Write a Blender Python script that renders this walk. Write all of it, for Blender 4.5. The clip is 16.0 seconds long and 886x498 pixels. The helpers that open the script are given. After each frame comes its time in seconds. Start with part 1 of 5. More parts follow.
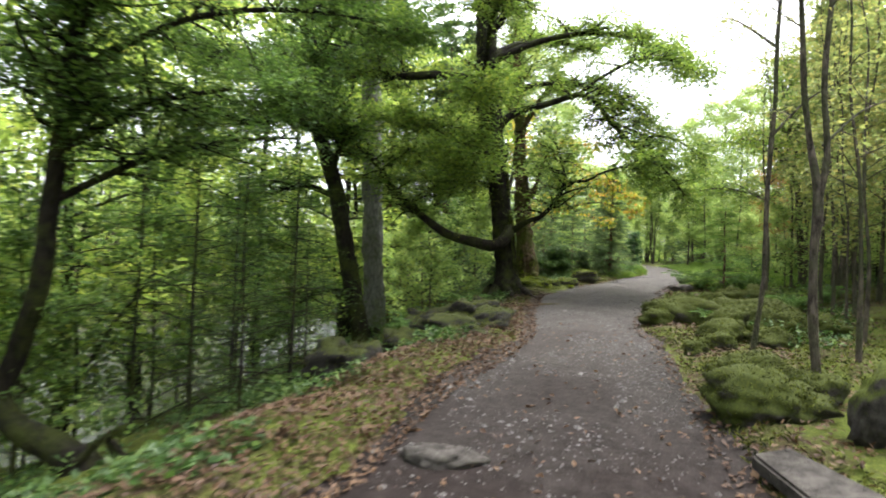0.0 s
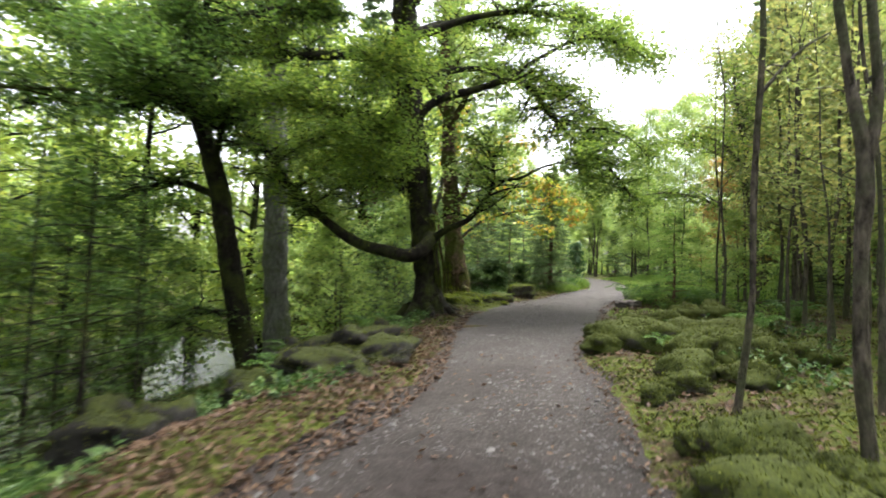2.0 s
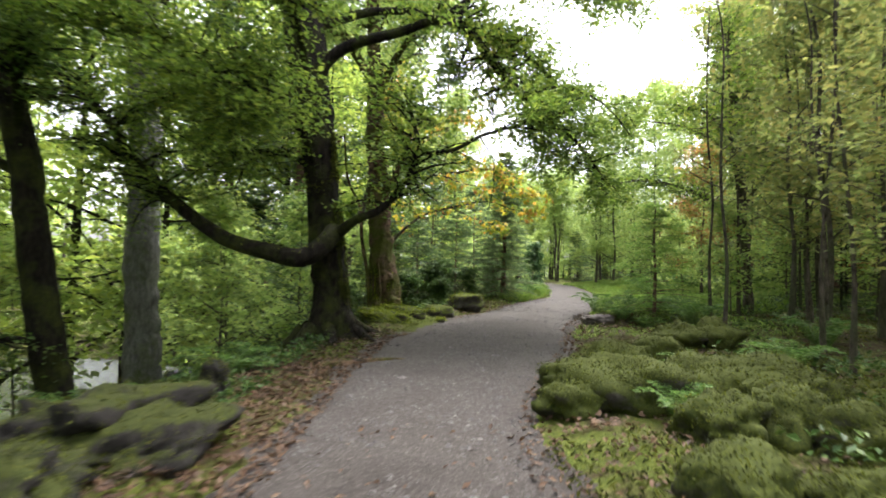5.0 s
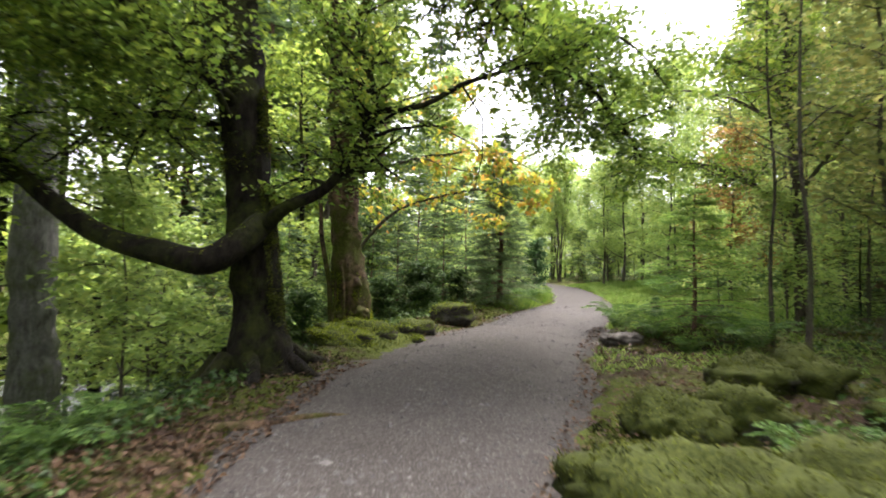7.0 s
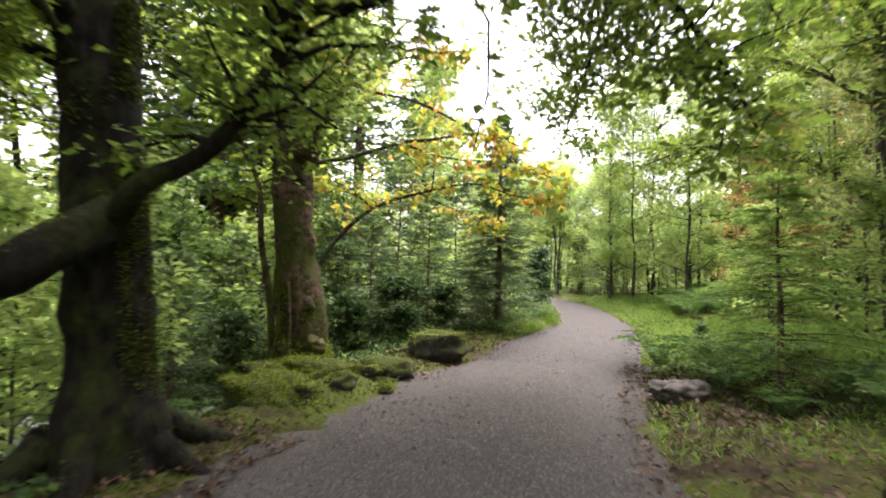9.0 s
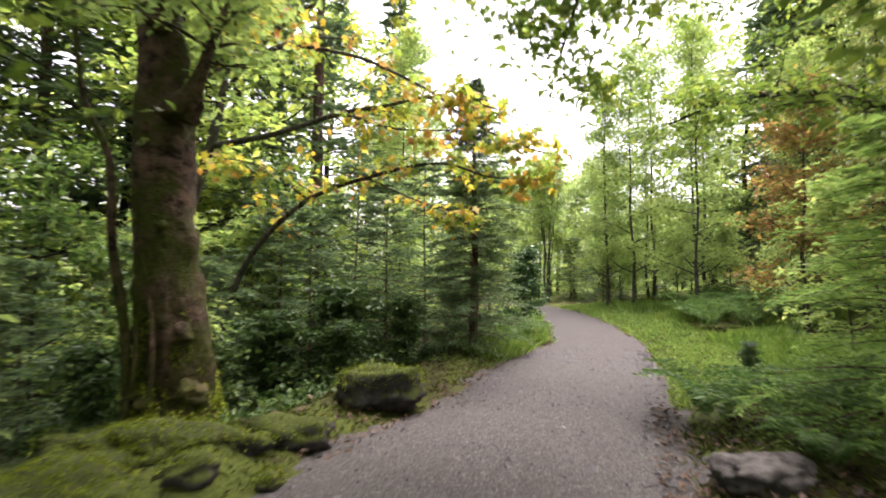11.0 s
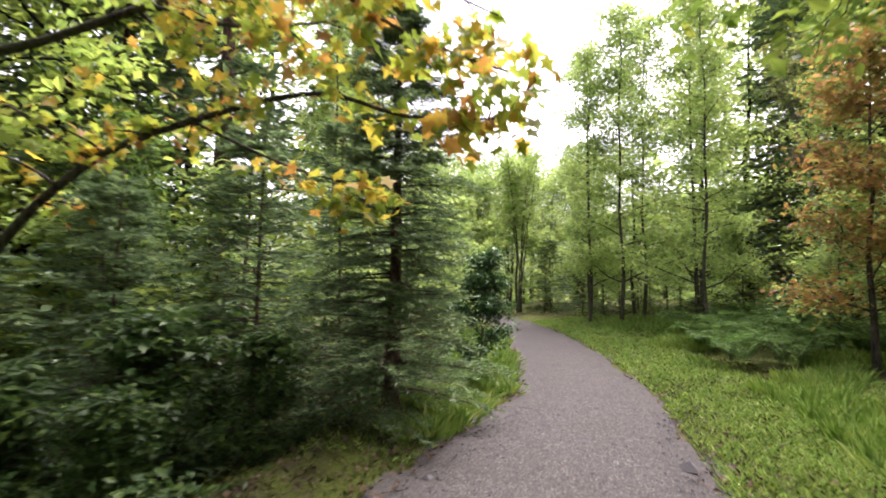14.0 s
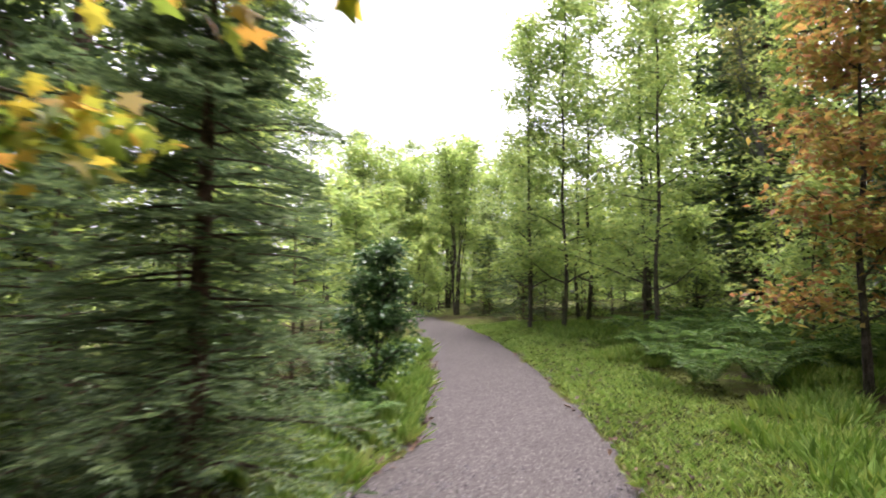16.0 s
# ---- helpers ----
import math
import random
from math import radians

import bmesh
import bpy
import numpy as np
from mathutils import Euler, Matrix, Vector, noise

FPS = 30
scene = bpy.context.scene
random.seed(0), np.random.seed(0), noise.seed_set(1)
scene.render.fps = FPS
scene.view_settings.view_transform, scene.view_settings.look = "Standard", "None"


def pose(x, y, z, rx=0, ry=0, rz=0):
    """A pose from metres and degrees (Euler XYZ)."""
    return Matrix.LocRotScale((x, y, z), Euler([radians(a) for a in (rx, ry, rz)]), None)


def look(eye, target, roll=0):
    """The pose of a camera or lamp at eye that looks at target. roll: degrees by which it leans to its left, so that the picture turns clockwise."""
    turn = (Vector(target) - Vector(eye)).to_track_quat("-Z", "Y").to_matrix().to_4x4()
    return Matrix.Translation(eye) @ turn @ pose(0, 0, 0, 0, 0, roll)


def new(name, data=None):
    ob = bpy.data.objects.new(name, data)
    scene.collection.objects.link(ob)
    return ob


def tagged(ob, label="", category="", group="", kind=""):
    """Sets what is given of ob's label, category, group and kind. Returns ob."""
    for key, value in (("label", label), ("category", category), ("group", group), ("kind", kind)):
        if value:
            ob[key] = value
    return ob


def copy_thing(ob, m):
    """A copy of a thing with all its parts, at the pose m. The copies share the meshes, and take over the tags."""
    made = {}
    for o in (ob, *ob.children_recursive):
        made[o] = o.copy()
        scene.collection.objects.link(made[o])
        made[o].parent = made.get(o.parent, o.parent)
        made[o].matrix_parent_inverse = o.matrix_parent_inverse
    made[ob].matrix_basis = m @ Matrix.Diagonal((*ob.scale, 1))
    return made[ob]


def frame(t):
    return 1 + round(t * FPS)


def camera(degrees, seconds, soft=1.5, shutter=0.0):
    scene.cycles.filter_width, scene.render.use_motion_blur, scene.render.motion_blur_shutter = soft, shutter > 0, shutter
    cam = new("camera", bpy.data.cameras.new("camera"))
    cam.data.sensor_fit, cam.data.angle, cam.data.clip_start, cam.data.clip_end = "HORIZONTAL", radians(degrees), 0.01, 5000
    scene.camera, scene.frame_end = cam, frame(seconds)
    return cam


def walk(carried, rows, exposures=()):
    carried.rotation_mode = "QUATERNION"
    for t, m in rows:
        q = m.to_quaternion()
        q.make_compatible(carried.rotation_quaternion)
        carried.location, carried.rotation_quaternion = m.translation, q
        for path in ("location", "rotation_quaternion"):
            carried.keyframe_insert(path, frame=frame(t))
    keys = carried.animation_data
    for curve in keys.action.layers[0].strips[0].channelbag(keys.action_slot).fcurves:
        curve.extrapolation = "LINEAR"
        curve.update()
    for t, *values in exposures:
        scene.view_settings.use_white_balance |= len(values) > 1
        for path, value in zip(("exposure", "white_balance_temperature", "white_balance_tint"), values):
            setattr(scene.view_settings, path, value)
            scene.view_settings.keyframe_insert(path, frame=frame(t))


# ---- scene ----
cam = camera(77.0, 16.0, soft=1.8, shutter=1.0)
PATH = [
    (0, (0.606, -0.029, 1.24), (-0.083, 1.849, 1.273), 2.3),
    (0.5, (0.581, 0.583, 1.235), (-0.062, 2.476, 1.282), 2.1),
    (1, (0.505, 1.229, 1.229), (-0.114, 3.13, 1.279), 2.1),
    (1.5, (0.519, 1.896, 1.228), (-0.055, 3.81, 1.293), 2.3),
    (2, (0.609, 2.597, 1.254), (0.097, 4.529, 1.343), 2.0),
    (2.5, (0.623, 3.241, 1.262), (0.145, 5.18, 1.369), 2.1),
    (3, (0.6, 3.804, 1.264), (0.159, 5.752, 1.374), 2.3),
    (3.5, (0.563, 4.438, 1.332), (0.137, 6.389, 1.435), 2.2),
    (4, (0.511, 5.055, 1.33), (0.096, 7.008, 1.434), 2.3),
    (4.5, (0.569, 5.596, 1.331), (0.172, 7.553, 1.436), 2.2),
    (5, (0.644, 6.128, 1.372), (0.26, 8.088, 1.478), 1.8),
    (5.2, (0.682, 6.44, 1.392), (0.285, 8.398, 1.484), 1.4),
    (7.3, (0.363, 9.226, 1.566), (-0.008, 11.189, 1.668), 1.8),
    (7.5, (0.273, 9.522, 1.582), (-0.081, 11.488, 1.69), 2.0),
    (8, (0.151, 10.193, 1.582), (-0.206, 12.158, 1.691), 1.8),
    (8.5, (0.069, 10.798, 1.651), (-0.285, 12.763, 1.771), 2.1),
    (9, (0.06, 11.483, 1.675), (-0.283, 13.449, 1.807), 1.9),
    (9.2, (0.031, 11.741, 1.668), (-0.309, 13.708, 1.799), 1.8),
    (11.3, (0.11, 14.416, 1.768), (-0.189, 16.387, 1.929), 0.4),
    (11.5, (0.103, 14.693, 1.779), (-0.184, 16.667, 1.935), 0.5),
    (12, (0.166, 15.282, 1.87), (-0.109, 17.256, 2.035), 0.2),
    (12.5, (0.176, 15.884, 1.95), (-0.088, 17.859, 2.118), 0.6),
    (13, (0.202, 16.43, 1.941), (-0.044, 18.407, 2.118), 0.6),
    (13.5, (0.243, 17.007, 2.015), (0.017, 18.987, 2.189), 0.8),
    (14, (0.295, 17.54, 2.047), (0.079, 19.521, 2.215), 1.1),
    (14.5, (0.368, 18.02, 2.027), (0.186, 20.005, 2.198), 1.1),
    (15, (0.459, 18.593, 2.062), (0.311, 20.581, 2.22), 1.2),
    (15.5, (0.586, 19.092, 2.125), (0.488, 21.083, 2.286), 1.3),
    (16, (0.758, 19.595, 2.143), (0.727, 21.588, 2.311), 1.0),
]
walk(cam, [(t, look(eye, target, roll)) for t, eye, target, roll in PATH], [(0, 2.15, 6350, 11), (5, 2.2, 6400, 14), (9, 2.32, 6500, 22), (12, 1.96, 6450, 25), (16, 1.87, 6300, 29)])

# ---- world and light ----
world = bpy.data.worlds.new("world")
scene.world = world
world.use_nodes = True
wn = world.node_tree
sky = wn.nodes.new("ShaderNodeTexSky")
sky.sky_type, sky.sun_disc = "NISHITA", False
sky.sun_elevation, sky.sun_rotation = radians(72), radians(40)
sky.air_density, sky.dust_density, sky.ozone_density = 1.0, 6.0, 0.6
cloud = wn.nodes.new("ShaderNodeHueSaturation")  # a bright overcast
cloud.inputs["Saturation"].default_value, cloud.inputs["Value"].default_value = 0.25, 1.4
wn.links.new(sky.outputs[0], cloud.inputs["Color"])
wn.links.new(cloud.outputs[0], wn.nodes["Background"].inputs[0])
wn.nodes["Background"].inputs[1].default_value = 0.15
sun = new("sun", bpy.data.lights.new("sun", "SUN"))
sun.data.energy, sun.data.angle, sun.data.color = 0.9, radians(40), (1.0, 0.96, 0.9)
sun.matrix_world = look((8, 9.5, 41), (0, 0, 3))

# ---- small tools ----
rng = np.random.default_rng(7)


def lattice(x, y, z, seed):
    h = np.sin(x * 127.1 + y * 311.7 + z * 74.7 + seed * 19.19) * 43758.5453
    return h - np.floor(h)


def vnoise(x, y, z=0.0, seed=0):
    """Smooth value noise in 0..1 for arrays."""
    x, y, z = np.broadcast_arrays(np.asarray(x, float), np.asarray(y, float), np.asarray(z, float))
    xi, yi, zi = np.floor(x), np.floor(y), np.floor(z)
    u, v, w = x - xi, y - yi, z - zi
    u, v, w = u * u * (3 - 2 * u), v * v * (3 - 2 * v), w * w * (3 - 2 * w)
    total = 0
    for a in (0, 1):
        for b in (0, 1):
            for c in (0, 1):
                k = (u if a else 1 - u) * (v if b else 1 - v) * (w if c else 1 - w)
                total = total + k * lattice(xi + a, yi + b, zi + c, seed)
    return total


def fnoise(x, y, z=0.0, seed=0, octaves=3):
    x, y, z = np.asarray(x, float), np.asarray(y, float), np.asarray(z, float)
    total, amp = 0, 0.5
    for k in range(octaves):
        total = total + amp * vnoise(x * 2 ** k, y * 2 ** k, z * 2 ** k, seed + k)
        amp *= 0.5
    return total


def raw_mesh(name, verts, faces, mat, smooth=True):
    """A mesh from numpy arrays; faces all triangles or all quads."""
    me = bpy.data.meshes.new(name)
    verts, faces = np.asarray(verts, np.float32), np.asarray(faces, np.int32)
    n, k = faces.shape
    me.vertices.add(len(verts))
    me.vertices.foreach_set("co", verts.ravel())
    me.loops.add(n * k)
    me.loops.foreach_set("vertex_index", faces.ravel())
    me.polygons.add(n)
    me.polygons.foreach_set("loop_start", np.arange(0, n * k, k, dtype=np.int32))
    me.polygons.foreach_set("loop_total", np.full(n, k, np.int32))
    me.update(calc_edges=True)
    me.validate()
    me.polygons.foreach_set("use_smooth", np.full(n, smooth))
    me.materials.append(mat)
    return me


def part(name, mesh, parent, label="", kind=""):
    ob = new(name, mesh)
    ob.parent = parent
    return tagged(ob, label=label, kind=kind)


def base_of(name, x, y, z, label, category, group=""):
    ob = new(name)
    ob.empty_display_size = 0.2
    ob.location = (x, y, z)
    return tagged(ob, label, category, group)


def smooth_line(points, step):
    """Catmull-Rom through rows of (x, y, z, radius)."""
    p = np.asarray(points, float)
    p = np.vstack([2 * p[0] - p[1], p, 2 * p[-1] - p[-2]])
    out = []
    for i in range(1, len(p) - 2):
        n = max(2, int(np.linalg.norm(p[i + 1, :3] - p[i, :3]) / step))
        for t in np.arange(n) / n:
            out.append(0.5 * (2 * p[i] + (p[i + 1] - p[i - 1]) * t + (2 * p[i - 1] - 5 * p[i] + 4 * p[i + 1] - p[i + 2]) * t * t
                              + (3 * p[i] - p[i - 1] - 3 * p[i + 1] + p[i + 2]) * t ** 3))
    out.append(p[-2])
    return np.array(out)


def tube(line, seg=10, rough=0.0, seed=0, scale=3.0):
    """A closed limb along rows of (x, y, z, radius)."""
    c, r = line[:, :3], np.maximum(line[:, 3], 0.002)
    tan = np.gradient(c, axis=0)
    tan /= np.linalg.norm(tan, axis=1)[:, None] + 1e-9
    ref = np.array([0.31, 0.2, 0.05]) if abs(tan[:, 2].mean()) > 0.8 else np.array([0.02, 0.03, 1.0])
    u = np.cross(tan, ref)
    u /= np.linalg.norm(u, axis=1)[:, None] + 1e-9
    v = np.cross(tan, u)
    a = np.arange(seg) * 2 * np.pi / seg
    d = u[:, None] * np.cos(a)[None, :, None] + v[:, None] * np.sin(a)[None, :, None]
    pos = c[:, None] + d * r[:, None, None]
    if rough:
        k = 1 + rough * (fnoise(pos[..., 0] * scale, pos[..., 1] * scale, pos[..., 2] * scale * 0.45, seed) - 0.44) * 2 + rough * 0.6 * (vnoise(pos[..., 0] * 19, pos[..., 1] * 19, pos[..., 2] * 6, seed + 9) - 0.5)
        pos = c[:, None] + d * (r[:, None] * k)[..., None]
    n = len(c)
    i = np.arange(n - 1)[:, None] * seg + np.arange(seg)[None]
    j = np.arange(n - 1)[:, None] * seg + (np.arange(seg)[None] + 1) % seg
    return pos.reshape(-1, 3), np.stack([i, j, j + seg, i + seg], -1).reshape(-1, 4)


def join(pieces):
    verts, faces, at = [], [], 0
    for v, f in pieces:
        verts.append(v)
        faces.append(f + at)
        at += len(v)
    return np.vstack(verts), np.vstack(faces)


def unit(v):
    return v / (np.linalg.norm(v, axis=-1, keepdims=True) + 1e-9)


def leaf_mesh(name, at, size, mat, tilt=0.5, narrow=0.55, way=None):
    """Folded leaves about the points at: base, two sides and a tip each."""
    n = len(at)
    if way is None:
        ang = rng.uniform(0, 2 * np.pi, n)
        way = np.stack([np.cos(ang), np.sin(ang), rng.normal(-0.25, 0.3, n)], 1)
    way = unit(way + rng.normal(0, 0.15, (n, 3)))
    up = unit(np.stack([rng.normal(0, tilt, n), rng.normal(0, tilt, n), np.ones(n)], 1))
    side = unit(np.cross(way, up))
    up = np.cross(side, way)
    s = (size * rng.uniform(0.65, 1.25, n))[:, None]
    fold = rng.uniform(0.02, 0.22, n)[:, None] * s
    mid = at + way * s * 0.45
    v = np.stack([at, mid + side * s * narrow * 0.5 + up * fold, at + way * s, mid - side * s * narrow * 0.5 + up * fold], 1)
    i = np.arange(n)[:, None] * 4
    f = np.concatenate([i + [0, 1, 2], i + [0, 2, 3]], 1).reshape(-1, 3)
    return raw_mesh(name, v.reshape(-1, 3), f, mat, smooth=False)


def lobed_mesh(name, at, size, mat):
    """Five-lobed hanging leaves."""
    n = len(at)
    ang = rng.uniform(0, 2 * np.pi, n)
    way = unit(np.stack([np.cos(ang), np.sin(ang), rng.normal(-0.7, 0.5, n)], 1))
    up = unit(np.stack([rng.normal(0, 0.6, n), rng.normal(0, 0.6, n), np.ones(n)], 1))
    side = unit(np.cross(way, up))
    up = np.cross(side, way)
    s = (size * rng.uniform(0.6, 1.2, n))[:, None]
    outline = [(0.0, 0.0), (0.32, -0.08), (0.22, 0.18), (0.55, 0.42), (0.24, 0.5), (0.0, 1.0), (-0.24, 0.5), (-0.55, 0.42), (-0.22, 0.18), (-0.32, -0.08)]
    curl = rng.uniform(-0.35, 0.25, n)[:, None]
    v = [at + way * s * 0.35]
    for a, b in outline:
        v.append(at + side * s * a + way * s * b + up * s * curl * (abs(a) + abs(b - 0.35)))
    v = np.stack(v, 1)
    i = np.arange(n)[:, None] * 11
    f = np.concatenate([i + [0, k + 1, (k + 1) % 10 + 1] for k in range(10)], 1).reshape(-1, 3)
    return raw_mesh(name, v.reshape(-1, 3), f, mat, smooth=False)


# ---- materials ----
def material(name):
    m = bpy.data.materials.new(name)
    m.use_nodes = True
    return m, m.node_tree, m.node_tree.nodes["Principled BSDF"]


def ramp_of(nt, source, stops):
    r = nt.nodes.new("ShaderNodeValToRGB")
    e = r.color_ramp.elements
    while len(e) < len(stops):
        e.new(0.5)
    for k, (pos, col) in enumerate(stops):
        e[k].position, e[k].color = pos, (*col, 1)
    nt.links.new(source, r.inputs[0])
    return r.outputs[0]


def noise_of(nt, scale, detail=4.0, rough=0.6, stretch=None):
    tc = nt.nodes.new("ShaderNodeNewGeometry")
    src = tc.outputs["Position"]
    if stretch:
        mp = nt.nodes.new("ShaderNodeMapping")
        mp.inputs["Scale"].default_value = stretch
        nt.links.new(src, mp.inputs[0])
        src = mp.outputs[0]
    n = nt.nodes.new("ShaderNodeTexNoise")
    n.inputs["Scale"].default_value, n.inputs["Detail"].default_value, n.inputs["Roughness"].default_value = scale, detail, rough
    nt.links.new(src, n.inputs["Vector"])
    return n.outputs[0]


def blend(nt, fac, a, b):
    m = nt.nodes.new("ShaderNodeMix")
    m.data_type = "RGBA"
    if fac is not None:
        nt.links.new(fac, m.inputs[0])
    nt.links.new(a, m.inputs[6])
    nt.links.new(b, m.inputs[7])
    return m.outputs[2]


def bump_of(nt, b, height, strength, distance):
    n = nt.nodes.new("ShaderNodeBump")
    n.inputs["Strength"].default_value, n.inputs["Distance"].default_value = strength, distance
    nt.links.new(height, n.inputs["Height"])
    nt.links.new(n.outputs[0], b.inputs["Normal"])


def math_of(nt, op, a, b=None, value=0.0):
    n = nt.nodes.new("ShaderNodeMath")
    n.operation, n.use_clamp = op, True
    nt.links.new(a, n.inputs[0])
    if b is not None:
        nt.links.new(b, n.inputs[1])
    else:
        n.inputs[1].default_value = value
    return n.outputs[0]


def leaf_material(name, stops, through_share=0.55, gloss=0.45, patch=0.5):
    """Leaf colours vary from leaf to leaf and in drifts; light comes through."""
    m, nt, b = material(name)
    geo = nt.nodes.new("ShaderNodeNewGeometry")
    drift = noise_of(nt, patch, 2.0)
    mixv = nt.nodes.new("ShaderNodeMix")
    mixv.inputs[0].default_value = 0.45
    nt.links.new(geo.outputs["Random Per Island"], mixv.inputs[2])
    nt.links.new(drift, mixv.inputs[3])
    col = ramp_of(nt, mixv.outputs[0], stops)
    nt.links.new(col, b.inputs["Base Color"])
    b.inputs["Roughness"].default_value, b.inputs["Specular IOR Level"].default_value = gloss, 0.22
    t = nt.nodes.new("ShaderNodeBsdfTranslucent")
    bright = nt.nodes.new("ShaderNodeMix")
    bright.data_type, bright.blend_type = "RGBA", "MULTIPLY"
    bright.inputs[0].default_value = 1.0
    bright.inputs[7].default_value = (1.55, 1.55, 1.35, 1)
    nt.links.new(col, bright.inputs[6])
    nt.links.new(bright.outputs[2], t.inputs[0])
    mix = nt.nodes.new("ShaderNodeMixShader")
    mix.inputs[0].default_value = through_share
    nt.links.new(b.outputs[0], mix.inputs[1])
    nt.links.new(t.outputs[0], mix.inputs[2])
    nt.links.new(mix.outputs[0], nt.nodes["Material Output"].inputs[0])
    return m


def bark_material(name, dark, light, moss, moss_share, fine=14.0, grain_way=(1, 1, 0.35)):
    m, nt, b = material(name)
    grain = noise_of(nt, fine, 6.0, 0.7, grain_way)
    bark = ramp_of(nt, grain, [(0.38, dark), (0.62, light)])
    big = noise_of(nt, 1.6, 4.0, 0.7)
    spots = ramp_of(nt, noise_of(nt, 30.0, 3.0), [(0.35, tuple(0.55 * c for c in moss)), (0.7, moss)])
    mask = ramp_of(nt, big, [(max(0.0, 0.62 - 0.4 * moss_share), (0, 0, 0)), (0.8 - 0.4 * moss_share, (1, 1, 1))])
    nt.links.new(blend(nt, mask, bark, spots), b.inputs["Base Color"])
    b.inputs["Roughness"].default_value, b.inputs["Specular IOR Level"].default_value = 0.85, 0.12
    bump_of(nt, b, grain, 1.0, 0.08)
    return m


GREEN = leaf_material("beech_leaf", [(0.2, (0.06, 0.105, 0.022)), (0.5, (0.115, 0.18, 0.03)), (0.75, (0.19, 0.25, 0.04)), (0.93, (0.3, 0.27, 0.045))], 0.48)
FERN = leaf_material("fern_frond", [(0.2, (0.035, 0.08, 0.018)), (0.55, (0.075, 0.14, 0.032)), (0.85, (0.14, 0.21, 0.05))], 0.35)
# pale leaf green, raised further so that distant woods look brighter lit
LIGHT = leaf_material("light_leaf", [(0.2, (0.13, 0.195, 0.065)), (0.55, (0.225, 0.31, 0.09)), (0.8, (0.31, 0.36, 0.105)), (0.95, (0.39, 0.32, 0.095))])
# backdrop leaf green, lightened in place of light falling on the trees
WOOD_LIT = leaf_material("lit_wood_leaf", [(0.2, (0.12, 0.18, 0.045)), (0.5, (0.21, 0.29, 0.06)), (0.8, (0.31, 0.36, 0.075)), (0.95, (0.4, 0.33, 0.07))])
# darker leaf copy for the bank trees, canopy shade put into the green
SHADY = leaf_material("shade_tinted_leaf", [(0.2, (0.035, 0.07, 0.018)), (0.55, (0.07, 0.125, 0.025)), (0.85, (0.13, 0.19, 0.035))], 0.4)
DULL = leaf_material("birch_leaf", [(0.2, (0.09, 0.12, 0.042)), (0.5, (0.155, 0.185, 0.06)), (0.75, (0.21, 0.205, 0.066)), (0.95, (0.28, 0.175, 0.062))])
MAPLE = leaf_material("maple_leaf", [(0.3, (0.14, 0.2, 0.03)), (0.5, (0.25, 0.27, 0.035)), (0.64, (0.36, 0.27, 0.035)), (0.77, (0.32, 0.15, 0.04)), (0.9, (0.11, 0.055, 0.035))], patch=0.9)
COPPER = leaf_material("copper_leaf", [(0.25, (0.14, 0.15, 0.035)), (0.5, (0.24, 0.175, 0.045)), (0.7, (0.23, 0.11, 0.045)), (0.9, (0.1, 0.055, 0.04))], patch=0.6)
NEEDLE = leaf_material("spruce_needle", [(0.2, (0.04, 0.07, 0.036)), (0.55, (0.095, 0.145, 0.065)), (0.85, (0.18, 0.24, 0.1))], 0.3, 0.5)
YOUNG = leaf_material("young_needle", [(0.2, (0.085, 0.15, 0.04)), (0.55, (0.155, 0.25, 0.06)), (0.85, (0.26, 0.34, 0.08))], 0.4, 0.5)
GRASS = leaf_material("grass_blade", [(0.2, (0.1, 0.175, 0.04)), (0.5, (0.2, 0.32, 0.065)), (0.8, (0.34, 0.4, 0.12))], 0.35)
HERB = leaf_material("herb_leaf", [(0.2, (0.02, 0.045, 0.012)), (0.55, (0.042, 0.085, 0.019)), (0.85, (0.1, 0.145, 0.03))], 0.3)
MOSSY = leaf_material("moss_tuft", [(0.3, (0.012, 0.017, 0.004)), (0.5, (0.04, 0.05, 0.008)), (0.74, (0.1, 0.112, 0.017))], 0.25, 0.9, patch=3.5)
MOSS_BRIGHT = leaf_material("bright_moss", [(0.2, (0.045, 0.07, 0.006)), (0.5, (0.125, 0.165, 0.012)), (0.8, (0.26, 0.29, 0.025))], 0.25, 0.9, patch=2.5)
HOLLY = leaf_material("holly_leaf", [(0.2, (0.032, 0.07, 0.026)), (0.6, (0.058, 0.12, 0.04)), (0.9, (0.12, 0.19, 0.06))], 0.15, 0.25)
LITTER = leaf_material("fallen_leaf", [(0.2, (0.025, 0.014, 0.009)), (0.45, (0.06, 0.033, 0.018)), (0.75, (0.085, 0.05, 0.026)), (0.97, (0.17, 0.12, 0.07))], 0.1, 0.6)
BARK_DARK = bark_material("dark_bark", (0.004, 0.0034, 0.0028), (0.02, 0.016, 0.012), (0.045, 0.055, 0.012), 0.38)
BARK_PALE = bark_material("pale_bark", (0.09, 0.09, 0.085), (0.2, 0.2, 0.185), (0.10, 0.13, 0.05), 0.3)
BARK_BROWN = bark_material("brown_bark", (0.01, 0.007, 0.005), (0.125, 0.08, 0.053), (0.06, 0.07, 0.012), 0.5, 6.5, (1, 1, 1.3))
BARK_THIN = bark_material("thin_bark", (0.02, 0.016, 0.013), (0.12, 0.1, 0.082), (0.075, 0.08, 0.045), 0.45, 16.0)
BARK_RED = bark_material("spruce_bark", (0.05, 0.03, 0.023), (0.17, 0.105, 0.078), (0.1, 0.1, 0.06), 0.25, 25.0)


